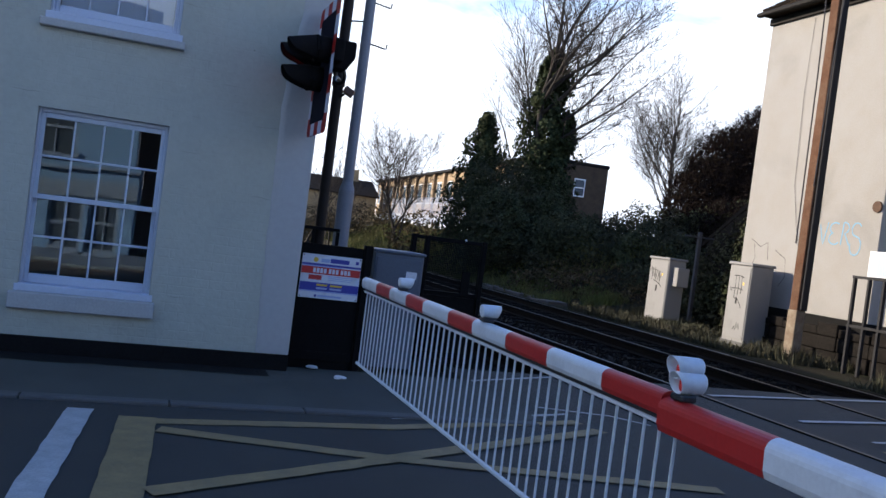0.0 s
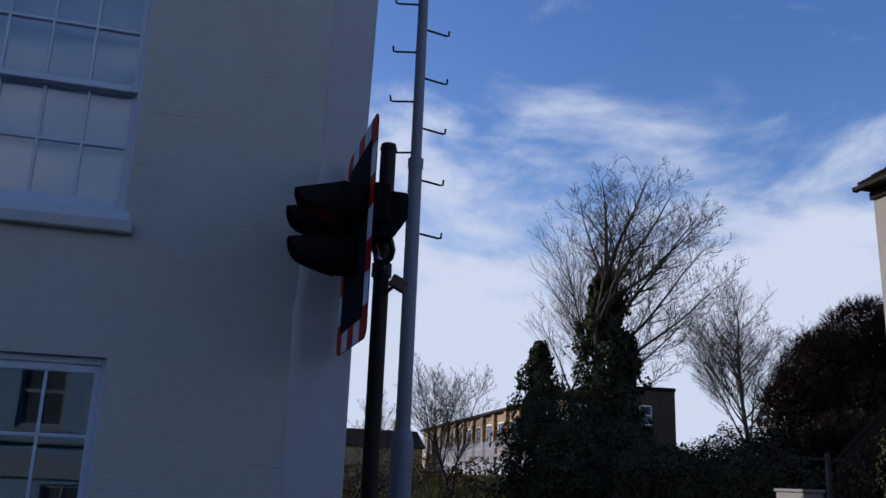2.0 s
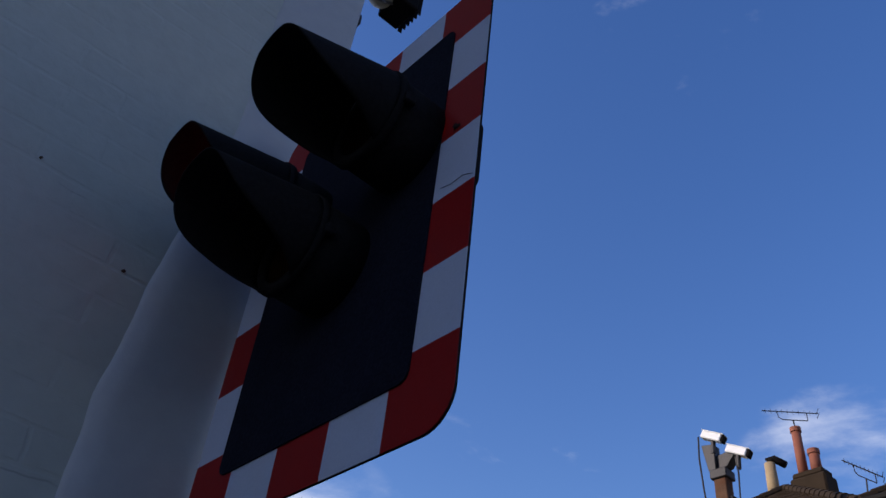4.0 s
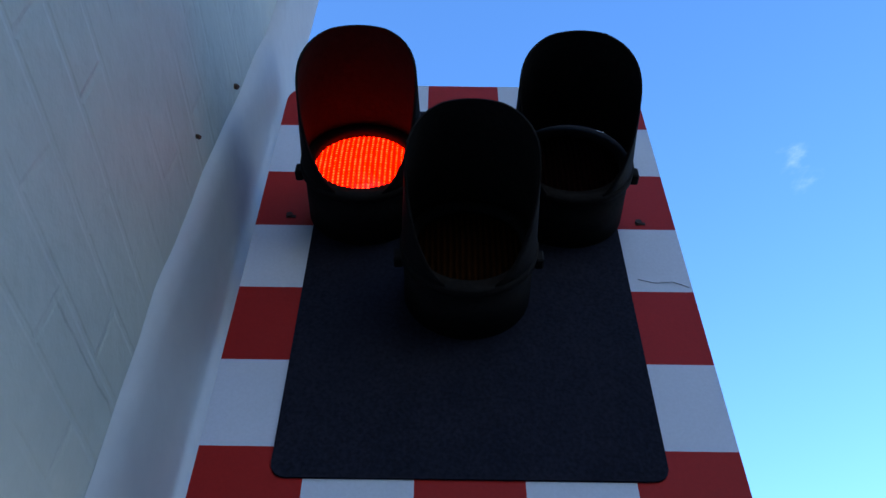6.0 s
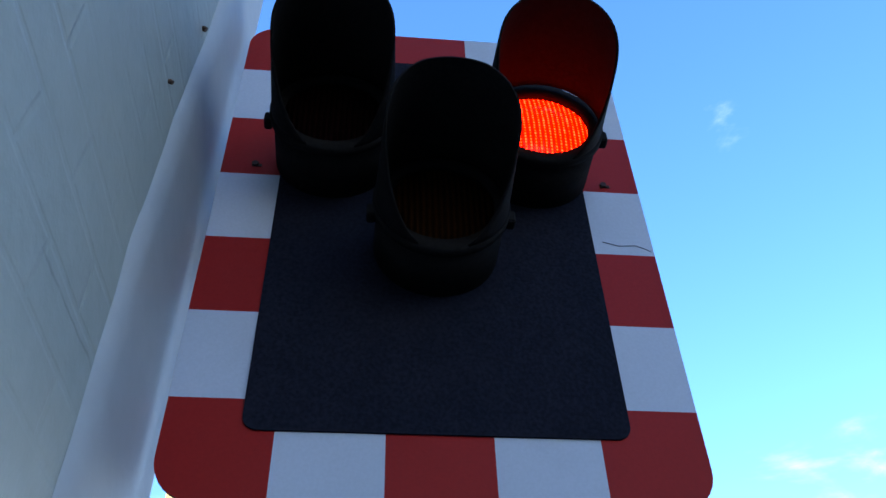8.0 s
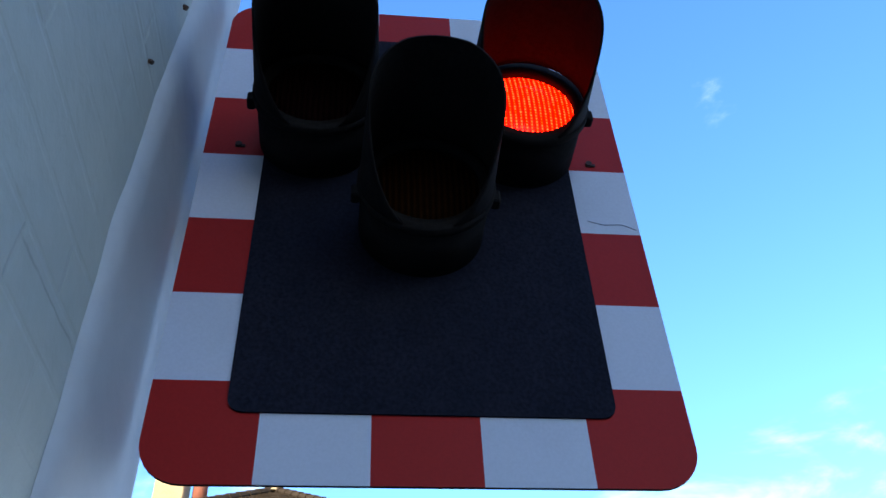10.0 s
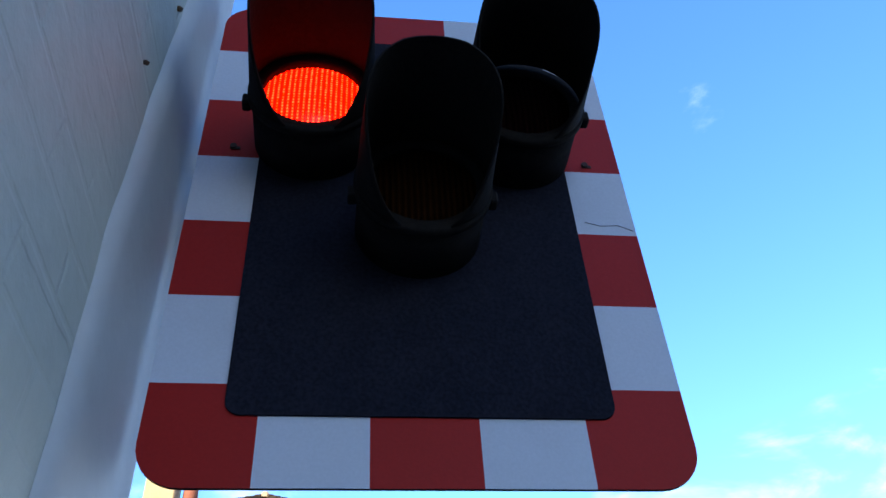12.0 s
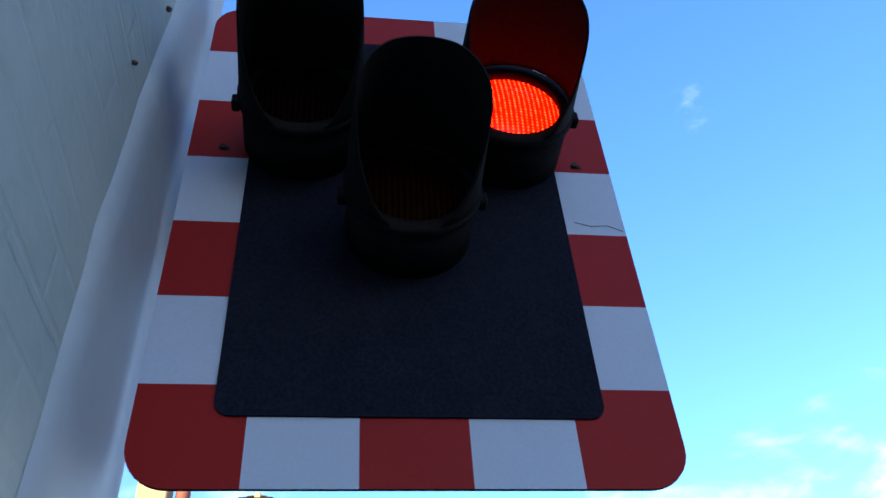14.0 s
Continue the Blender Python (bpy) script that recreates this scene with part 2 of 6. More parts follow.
def ribbed_lens(name, color, pitch):
    """An unlit lamp lens: dull coloured plastic moulded in upright ribs."""
    m = mat(name, color, 0.85, spec=0.015, vary=0.2, scale=70)
    nt = m.node_tree
    p = nt.nodes["Principled BSDF"]
    sp = nt.nodes.new("ShaderNodeSeparateXYZ")
    nt.links.new(nt.nodes["Texture Coordinate"].outputs["Object"], sp.inputs[0])
    s = nt.nodes.new("ShaderNodeMath")
    s.operation = "MULTIPLY"
    s.inputs[1].default_value = 2 * math.pi / pitch
    nt.links.new(sp.outputs["Y"], s.inputs[0])
    w = nt.nodes.new("ShaderNodeMath")
    w.operation = "COSINE"
    nt.links.new(s.outputs[0], w.inputs[0])
    r = nt.nodes.new("ShaderNodeMapRange")
    r.inputs["From Min"].default_value, r.inputs["To Min"].default_value, r.inputs["To Max"].default_value = -1.0, 0.45, 1.7
    nt.links.new(w.outputs[0], r.inputs["Value"])
    h = nt.nodes.new("ShaderNodeHueSaturation")
    nt.links.new(p.inputs["Base Color"].links[0].from_socket, h.inputs["Color"])
    nt.links.new(r.outputs[0], h.inputs["Value"])
    nt.links.new(h.outputs["Color"], p.inputs["Base Color"])
    b = nt.nodes.new("ShaderNodeBump")
    b.inputs["Strength"].default_value, b.inputs["Distance"].default_value = 0.6, 0.003
    nt.links.new(w.outputs[0], b.inputs["Height"])
    nt.links.new(b.outputs[0], p.inputs["Normal"])
    return m


def glass_mat(name, clear=0.75, ior=2.1):
    m = bpy.data.materials.new(name)
    m.use_nodes = True
    nt = m.node_tree
    nt.nodes.clear()
    out = nt.nodes.new("ShaderNodeOutputMaterial")
    gl = nt.nodes.new("ShaderNodeBsdfGlossy")
    gl.inputs["Roughness"].default_value = 0.015
    tr = nt.nodes.new("ShaderNodeBsdfTransparent")
    tr.inputs["Color"].default_value = (clear, clear * 1.01, clear * 1.02, 1)
    fr = nt.nodes.new("ShaderNodeFresnel")
    fr.inputs["IOR"].default_value = ior
    nz = nt.nodes.new("ShaderNodeTexNoise")
    nz.inputs["Scale"].default_value = 2.5
    tc = nt.nodes.new("ShaderNodeTexCoord")
    nt.links.new(tc.outputs["Object"], nz.inputs["Vector"])
    b = nt.nodes.new("ShaderNodeBump")
    b.inputs["Strength"].default_value, b.inputs["Distance"].default_value = 0.035, 0.01
    nt.links.new(nz.outputs["Fac"], b.inputs["Height"])
    nt.links.new(b.outputs[0], gl.inputs["Normal"])
    mx = nt.nodes.new("ShaderNodeMixShader")
    nt.links.new(fr.outputs[0], mx.inputs[0])
    nt.links.new(tr.outputs[0], mx.inputs[1])
    nt.links.new(gl.outputs[0], mx.inputs[2])
    nt.links.new(mx.outputs[0], out.inputs[0])
    return m


M_WALL = painted_brick("painted_brick", (0.370, 0.383, 0.338), bw=0.225, depth=0.22)
M_RENDER = mat("smooth_render", (0.345, 0.349, 0.352), 0.62, vary=0.03, scale=2.5, bump=0.15, bump_scale=25, stain=0.12)
M_PLINTH = mat("black_plinth", (0.007, 0.007, 0.0078), 0.8, spec=0.12, vary=0.25, scale=4, bump=0.4)
# white paint, with blue sky light mixed into the base colour
M_FRAME = mat("sky_tinted_white_paint", (0.42, 0.475, 0.58), 0.4, vary=0.04, scale=8, bump=0.06, stain=0.15)
M_WHITE = mat("white_gloss_paint", (0.78, 0.80, 0.82), 0.35, vary=0.03, scale=8, bump=0.05, stain=0.1)
M_SILL = mat("painted_stone", (0.37, 0.378, 0.38), 0.7, vary=0.06, scale=5, bump=0.2, stain=0.2)
M_GLASS = glass_mat("window_glass")
M_GLASSCLEAR = glass_mat("clear_window_glass", 0.97, 1.75)
M_DARKROOM = mat("room_wall", (0.20, 0.25, 0.31), 0.9, vary=0.2, scale=2)
# pale blind; its blue stands in for sky reflected by the panes
M_BLIND = mat("sky_tinted_blind", (0.62, 0.74, 0.90), 0.9, vary=0.06, scale=4, bump=0.1)
M_ASPHALT = mat("asphalt", (0.036, 0.038, 0.033), 0.85, vary=0.28, scale=1.1, bump=0.6, bump_scale=180, second=(0.024, 0.023, 0.022), amount=0.8, stain=0.4, stain_scale=0.5)
M_PAVE = mat("pavement_asphalt", (0.060, 0.064, 0.054), 0.85, vary=0.2, scale=1.6, bump=0.5, bump_scale=150, second=(0.040, 0.043, 0.037), amount=0.9, stain=0.5, stain_scale=0.8)
M_EDGE = mat("worn_concrete", (0.075, 0.070, 0.062), 0.9, vary=0.2, scale=4, bump=0.4, stain=0.5, stain_scale=3)
M_FOOTDARK = mat("near_black_ground", (0.0075, 0.0075, 0.008), 0.75, spec=0.2, vary=0.3, scale=5, bump=0.4, bump_scale=90)
M_SLABS = mat("blue_grey_paving", (0.14, 0.20, 0.25), 0.8, vary=0.12, scale=2, bump=0.3, stain=0.3)
M_KERB = mat("kerb_stone", (0.085, 0.085, 0.083), 0.8, vary=0.15, scale=3, bump=0.35, stain=0.4)
M_YELLOW = mat("yellow_road_paint", (0.29, 0.20, 0.085), 0.7, vary=0.15, scale=7, bump=0.4, bump_scale=120, second=(0.16, 0.12, 0.06), amount=0.8, stain=0.5, stain_scale=2)
M_LINE = mat("white_road_paint", (0.44, 0.45, 0.45), 0.7, vary=0.12, scale=7, bump=0.4, bump_scale=120, second=(0.24, 0.245, 0.245), amount=0.6, stain=0.3, stain_scale=3)
M_GROUND = mat("rough_ground", (0.019, 0.0155, 0.0115), 0.95, spec=0.1, vary=0.3, scale=0.8, bump=0.9, bump_scale=25, second=(0.020, 0.021, 0.010), amount=1.0)
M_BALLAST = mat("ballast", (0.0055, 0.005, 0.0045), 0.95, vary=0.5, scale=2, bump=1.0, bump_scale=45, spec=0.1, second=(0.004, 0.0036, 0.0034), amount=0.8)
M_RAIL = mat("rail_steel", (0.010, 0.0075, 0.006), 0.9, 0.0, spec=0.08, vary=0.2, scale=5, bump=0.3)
M_RAILTOP = mat("polished_rail_head", (0.13, 0.12, 0.11), 0.5, 1.0, vary=0.1, scale=5)
M_RUST = mat("rusty_steel", (0.10, 0.055, 0.035), 0.85, 0.2, vary=0.25, scale=8, bump=0.3)
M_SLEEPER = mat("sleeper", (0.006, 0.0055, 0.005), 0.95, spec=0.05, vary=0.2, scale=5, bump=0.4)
M_RED = mat("red_sheeting", (0.25, 0.011, 0.010), 0.45, spec=0.09, vary=0.04, scale=3, bump=0.03, bump_scale=200, stain=0.1, stain_scale=4)
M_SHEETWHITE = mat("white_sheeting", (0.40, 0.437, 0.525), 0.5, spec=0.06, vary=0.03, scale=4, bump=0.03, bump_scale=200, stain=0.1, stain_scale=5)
M_BLACK = mat("black_panel", (0.0085, 0.0096, 0.0165), 0.7, spec=0.02, vary=0.3, scale=14, bump=0.1, bump_scale=160, second=(0.0125, 0.0130, 0.021), amount=0.8, stain=0.4, stain_scale=6)
M_HOOD = mat("black_hood", (0.0125, 0.0115, 0.012), 0.8, spec=0.03, vary=0.2, scale=9, bump=0.1, bump_scale=120)
M_POSTBROWN = mat("dark_brown_post", (0.013, 0.008, 0.007), 0.6, spec=0.25, vary=0.25, scale=6, bump=0.15)
M_STEEL = mat("grey_painted_column", (0.17, 0.19, 0.24), 0.5, 0.1, vary=0.08, scale=3, bump=0.1, stain=0.3, stain_scale=2)
M_RUNG = mat("dark_rung", (0.03, 0.03, 0.035), 0.6, 0.4, vary=0.2)
M_DOME = mat("pale_lamp_cover", (0.30, 0.28, 0.22), 0.4, vary=0.05, scale=6, stain=0.3, stain_scale=5)
M_POLE = mat("rusting_painted_pole", (0.125, 0.078, 0.052), 0.85, spec=0.15, vary=0.22, scale=2.2, bump=0.4, second=(0.085, 0.034, 0.018), amount=1.0, stain=0.55, stain_scale=2.2)
M_POLEFOOT = mat("flaking_cream_paint", (0.24, 0.20, 0.15), 0.85, vary=0.18, scale=5, bump=0.4, second=(0.10, 0.055, 0.03), amount=0.9, stain=0.5, stain_scale=4)
M_ROUGHSTONE = mat("soot_black_stone", (0.010, 0.009, 0.0085), 0.95, spec=0.05, vary=0.35, scale=9, bump=0.8, bump_scale=40, second=(0.022, 0.019, 0.017), amount=0.7, stain=0.5, stain_scale=3)
M_GREYPOST = mat("weathered_grey_steel", (0.06, 0.062, 0.07), 0.7, spec=0.15, vary=0.2, scale=6, bump=0.1)
M_DARKSTEEL = mat("dark_weathered_steel", (0.022, 0.022, 0.025), 0.7, spec=0.15, vary=0.2, scale=6, bump=0.1)
M_ENDBRICK = mat("brown_end_brick", (0.105, 0.074, 0.050), 0.9, spec=0.1, vary=0.15, scale=3, bump=0.4, second=(0.060, 0.045, 0.036), amount=0.8)
M_PAPER = mat("crumpled_paper", (0.62, 0.63, 0.64), 0.8, vary=0.08, scale=30, stain=0.3, stain_scale=20)
M_BOLT = mat("dark_bolt", (0.03, 0.014, 0.011), 0.7, spec=0.2, vary=0.2)
M_BOXRUST = mat("brown_box", (0.14, 0.07, 0.045), 0.65, vary=0.15, scale=8, bump=0.1)
M_RUBBER = mat("black_rubber", (0.02, 0.02, 0.022), 0.5, vary=0.1)
M_BARW = mat("barrier_white", (0.60, 0.64, 0.68), 0.4, vary=0.05, scale=5, bump=0.05, stain=0.35, stain_scale=5)
M_BARR = mat("barrier_red", (0.42, 0.022, 0.02), 0.4, vary=0.06, scale=3, bump=0.04, stain=0.2, stain_scale=2.5)
M_FENCE = mat("black_fence_paint", (0.005, 0.005, 0.0055), 0.7, spec=0.08, vary=0.3, scale=7, bump=0.2)
M_CABBLUE = mat("blue_grey_cabinet", (0.075, 0.095, 0.13), 0.5, vary=0.06, scale=4, stain=0.2, bump=0.05)
M_CABW = mat("off_white_cabinet", (0.185, 0.185, 0.189), 0.55, vary=0.05, scale=4, bump=0.06, stain=0.3, stain_scale=2)
M_CREAM = mat("cream_render", (0.275, 0.272, 0.269), 0.85, spec=0.2, vary=0.05, scale=1.2, bump=0.3, bump_scale=40, second=(0.25, 0.236, 0.222), amount=0.9, stain=0.35, stain_scale=0.6)
M_ROOF = mat("brown_roof_tile", (0.034, 0.024, 0.016), 0.9, spec=0.1, vary=0.2, scale=4, bump=0.4, island=0.25)
M_GUTTER = mat("dark_gutter", (0.013, 0.012, 0.012), 0.7, spec=0.1, vary=0.1)
M_POT = mat("terracotta_pot", (0.22, 0.068, 0.038), 0.8, vary=0.12, scale=5, bump=0.2, stain=0.4)
M_CHIM = mat("sandy_stack", (0.34, 0.25, 0.14), 0.85, vary=0.15, scale=5, bump=0.4, stain=0.4)
M_YBRICK = mat("yellow_brick", (0.30, 0.215, 0.13), 0.85, vary=0.12, scale=3, bump=0.4, second=(0.22, 0.15, 0.09), amount=0.7)
M_BARK = mat("bark", (0.032, 0.025, 0.020), 0.9, vary=0.2, scale=8, bump=0.6)
M_TWIG = mat("twigs", (0.024, 0.018, 0.015), 0.9, vary=0.2, scale=3)
M_IVY = mat("ivy_leaf", (0.036, 0.047, 0.022), 0.8, spec=0.08, vary=0.2, scale=2, island=0.5)
M_HEDGE = mat("bramble_leaf", (0.042, 0.056, 0.027), 0.85, spec=0.06, vary=0.25, scale=0.6, second=(0.044, 0.038, 0.026), amount=0.9, island=0.4)
M_DRYBUSH = mat("brown_shrub", (0.015, 0.0105, 0.009), 0.9, spec=0.05, vary=0.25, scale=0.8, island=0.4)
M_SCRUB = mat("brown_scrub", (0.100, 0.072, 0.044), 0.9, spec=0.05, vary=0.25, scale=0.6, second=(0.045, 0.042, 0.018), amount=0.9, island=0.4)
M_SHED = mat("mossy_shed_roof", (0.021, 0.018, 0.0155), 0.95, spec=0.03, vary=0.2, scale=3, bump=0.5, stain=0.4)
M_GRASS = mat("dry_grass", (0.040, 0.034, 0.016), 0.85, vary=0.25, scale=0.7, second=(0.024, 0.030, 0.011), amount=0.9, island=0.4)
M_FRESHGRASS = mat("fresh_grass", (0.080, 0.115, 0.030), 0.85, spec=0.1, vary=0.25, scale=0.6, second=(0.115, 0.088, 0.046), amount=0.9, island=0.4)
# brighter than dry_grass: sunlight painted in where the tall wall blocks the sun
M_BANKGRASS = mat("sunlit_tone_bank_grass", (0.125, 0.112, 0.042), 0.85, spec=0.1, vary=0.25, scale=0.5, second=(0.055, 0.075, 0.022), amount=0.9, island=0.4)
M_SIGN = mat("sign_white", (0.58, 0.61, 0.68), 0.45, vary=0.05, scale=9, stain=0.35, stain_scale=7)
M_SIGNRED = mat("sign_red", (0.48, 0.03, 0.03), 0.4, vary=0.04, scale=6)
M_SIGNBLUE = mat("sign_blue", (0.035, 0.045, 0.30), 0.4, vary=0.05, scale=6)
M_SIGNLIGHT = mat("sign_pale_blue", (0.30, 0.38, 0.62), 0.4, vary=0.05, scale=6)
M_SIGNYEL = mat("sign_yellow", (0.65, 0.42, 0.05), 0.5, vary=0.05)
M_GRAF = mat("black_spray_paint", (0.02, 0.02, 0.022), 0.6, vary=0.2)
M_GRAFBLUE = mat("blue_spray_paint", (0.12, 0.30, 0.46), 0.6, vary=0.15, scale=12)
M_LENS_ON = glow("lit_red_lens", (1.0, 0.0016, 0.0003), 2.6, grid=0.0088)
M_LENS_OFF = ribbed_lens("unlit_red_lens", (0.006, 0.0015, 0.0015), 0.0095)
M_LENS_AMBER = ribbed_lens("unlit_amber_lens", (0.013, 0.0045, 0.001), 0.0095)
M_BARLENS = glow("barrier_red_lens", (1.0, 0.03, 0.02), 0.03, dark=(0.26, 0.012, 0.012))
M_COURSE = mat("weathered_pale_stucco", (0.165, 0.245, 0.345), 0.8, vary=0.1, scale=1.5, bump=0.2, stain=0.3)
M_STUCCO = mat("blue_stucco", (0.135, 0.285, 0.50), 0.8, vary=0.06, scale=1.5, bump=0.2, stain=0.2)


# ---- mesh helpers ----
def bm_object(name, bm, material, parent=None, label="", smooth=False):
    me = bpy.data.meshes.new(name)
    bm.normal_update()
    bm.to_mesh(me)
    bm.free()
    me.materials.append(material)
    if smooth:
        for f in me.polygons:
            f.use_smooth = True
    ob = new(name, me)
    if parent:
        ob.parent = parent
    if label:
        tagged(ob, label)
    return ob


def part(name, bm, material, parent, label="", smooth=False):
    return bm_object(name, bm, material, parent, label, smooth)


def raw(name, verts, faces, material, parent=None, smooth=False):
    me = bpy.data.meshes.new(name)
    me.from_pydata(verts, [], faces)
    me.materials.append(material)
    if smooth:
        for f in me.polygons:
            f.use_smooth = True
    ob = new(name, me)
    if parent:
        ob.parent = parent
    return ob


def box(x0, y0, z0, x1, y1, z1, bevel=0.0, bm=None, seg=1):
    """A box between two corners, with softened edges; added to bm if one is given."""
    b = bmesh.new()
    bmesh.ops.create_cube(b, size=1.0, matrix=Matrix.Translation(((x0 + x1) / 2, (y0 + y1) / 2, (z0 + z1) / 2)) @ Matrix.Diagonal((abs(x1 - x0), abs(y1 - y0), abs(z1 - z0), 1)))
    if bevel:
        bmesh.ops.bevel(b, geom=list(b.edges), offset=bevel, segments=seg, affect="EDGES", profile=0.6)
    return join(bm, b)


def join(bm, b):
    if bm is None:
        return b
    me = bpy.data.meshes.new("tmp")
    b.to_mesh(me)
    b.free()
    bm.from_mesh(me)
    bpy.data.meshes.remove(me)
    return bm


def tube(p0, p1, r0, r1=None, seg=12, bm=None, caps=True):
    """A round bar from p0 to p1."""
    r1 = r0 if r1 is None else r1
    p0, p1 = Vector(p0), Vector(p1)
    d = p1 - p0
    b = bmesh.new()
    m = Matrix.Translation((p0 + p1) / 2) @ d.to_track_quat("Z", "Y").to_matrix().to_4x4()
    bmesh.ops.create_cone(b, cap_ends=caps, segments=seg, radius1=r0, radius2=r1, depth=d.length, matrix=m)
    return join(bm, b)


def bent(points, r, seg=8, bm=None):
    """A round bar along a line of points."""
    b = bmesh.new()
    rings = []
    pts = [Vector(p) for p in points]
    for i, p in enumerate(pts):
        d = (pts[min(i + 1, len(pts) - 1)] - pts[max(i - 1, 0)]).normalized()
        q = d.to_track_quat("Z", "Y").to_matrix()
        rings.append([b.verts.new(p + q @ Vector((r * math.cos(2 * math.pi * k / seg), r * math.sin(2 * math.pi * k / seg), 0))) for k in range(seg)])
    for a, c in zip(rings, rings[1:]):
        for k in range(seg):
            b.faces.new((a[k], a[(k + 1) % seg], c[(k + 1) % seg], c[k]))
    b.faces.new(rings[0][::-1])
    b.faces.new(rings[-1])
    return join(bm, b)


def prism(poly, axis, a, c, bm=None, bevel=0.0):
    """A flat polygon, pushed from a to c along an axis. poly: pairs in the two other axes, in order."""
    b = bmesh.new()

    def at(u, v, w):
        return {"x": (w, u, v), "y": (u, w, v), "z": (u, v, w)}[axis]
    lo = [b.verts.new(at(u, v, a)) for u, v in poly]
    hi = [b.verts.new(at(u, v, c)) for u, v in poly]
    n = len(poly)
    b.faces.new(lo)
    b.faces.new(hi[::-1])
    for i in range(n):
        b.faces.new((lo[i], hi[i], hi[(i + 1) % n], lo[(i + 1) % n]))
    bmesh.ops.recalc_face_normals(b, faces=list(b.faces))
    if bevel:
        bmesh.ops.bevel(b, geom=list(b.edges), offset=bevel, segments=1, affect="EDGES")
    return join(bm, b)


def thing(name, x, y, z, label, category, group="", kind="", rz=0):
    ob = new(name)
    ob.empty_display_size = 0.1
    ob.matrix_basis = pose(x, y, z, 0, 0, rz)
    return tagged(ob, label, category, group, kind)


def rounded(y0, z0, y1, z1, radii, seg=6):
    """The outline of a rectangle with rounded corners: radii at (y0,z0), (y1,z0), (y1,z1), (y0,z1)."""
    out = []
    sy_, sz_ = (1 if y1 > y0 else -1), (1 if z1 > z0 else -1)
    corners = ((y0, z0, sy_, sz_, 180, 270), (y1, z0, -sy_, sz_, 270, 360), (y1, z1, -sy_, -sz_, 0, 90), (y0, z1, sy_, -sz_, 90, 180))
    for (y, z, dy, dz, a0, a1), r in zip(corners, radii):
        if r <= 0:
            out.append((y, z))
            continue
        for k in range(seg + 1):
            a = radians(a0 + (a1 - a0) * k / seg)
            out.append((y + dy * r + r * math.cos(a), z + dz * r + r * math.sin(a)))
    return out


def wall_with_holes(name, u0, u1, z0, z1, holes, front, back, axis, material, parent=None):
    """An upright wall: along u from u0 to u1, with rectangular openings (u0, z0, u1, z1) right through it. axis: the one it faces along."""
    us = sorted({u0, u1, *[h[0] for h in holes], *[h[2] for h in holes]})
    zs = sorted({z0, z1, *[h[1] for h in holes], *[h[3] for h in holes]})
    b = bmesh.new()
    for a, c in zip(us, us[1:]):
        for lo, hi_ in zip(zs, zs[1:]):
            mu, mz = (a + c) / 2, (lo + hi_) / 2
            if any(h[0] < mu < h[2] and h[1] < mz < h[3] for h in holes):
                continue
            if axis == "y":
                box(a, front, lo, c, back, hi_, bm=b)
            else:
                box(front, a, lo, back, c, hi_, bm=b)
    bmesh.ops.remove_doubles(b, verts=list(b.verts), dist=0.0005)
    inner = [f for f in b.faces if any(g is not f and {v for v in g.verts} == {v for v in f.verts} for e in f.edges for g in e.link_faces)]
    bmesh.ops.delete(b, geom=inner, context="FACES")
    bmesh.ops.recalc_face_normals(b, faces=list(b.faces))
    return bm_object(name, b, material, parent)


# ---- setting: ground, road, railway ----
def smooth01(a, b, v):
    t = min(1.0, max(0.0, (v - a) / (b - a)))
    return t * t * (3 - 2 * t)


def height(x, y):
    """The lie of the land: flat by the road, a bank along the far side of the line."""
    bank = (2.0 - 0.9 * smooth01(24, 32, y)) * smooth01(8.8, 13.5, x) * smooth01(10.5, 17, y) + 1.2 * smooth01(16, 24, x) * smooth01(12, 22, y)
    far = 0.35 * smooth01(24, 42, y) * smooth01(5, 12, x)
    rough = 0.12 * noise.noise((x * 0.35, y * 0.35, 0)) * smooth01(8.5, 11, x)
    base = -0.42 + 0.36 * smooth01(8.3, 8.55, x) + 0.34 * (1 - smooth01(0.2, 1.6, x))
    return base + bank + far + rough


def build_ground():
    xs = [-900, -300, -100, -40, -20, -10, -5, -2, 0.2, 0.9, 1.6, 3, 5, 7, 8.2, 8.3, 8.38, 8.46, 8.55, 9.2, 10, 10.6] + [11.3 + 1.2 * i for i in range(34)] + [56, 60, 80, 120, 300, 900]
    ys = [-900, -300, -100, -40, -20] + [-12 + 1.5 * i for i in range(52)] + [75, 100, 150, 300, 900]
    verts = [(x, y, height(x, y) if abs(x) < 200 and abs(y) < 200 else height(min(max(x, -60), 60), min(max(y, -60), 60))) for y in ys for x in xs]
    n = len(xs)
    faces = [(j * n + i, j * n + i + 1, (j + 1) * n + i + 1, (j + 1) * n + i) for j in range(len(ys) - 1) for i in range(n - 1)]
    return tagged(raw("ground", verts, faces, M_GROUND, smooth=True), "rough grassy earth bank beside the railway", "ground", kind="structure")


build_ground()
ROAD_Y0, ROAD_Y1 = -7.7, -1.12
tagged(bm_object("road", box(-60, ROAD_Y0, -0.45, 60, ROAD_Y1, 0.0), M_ASPHALT), "worn dark asphalt road over the level crossing", "road", kind="structure")
tagged(bm_object("crossing_deck", box(1.9, ROAD_Y1, -0.45, 9.3, 1.35, -0.004), M_ASPHALT), "asphalt deck of the level crossing between the rails", "road", kind="structure")
tagged(bm_object("pavement", box(-60, ROAD_Y1 + 0.125, -0.45, 1.9, 0.62, 0.015, 0.004), M_PAVE), "patched dark asphalt pavement along the white house", "pavement", kind="structure")
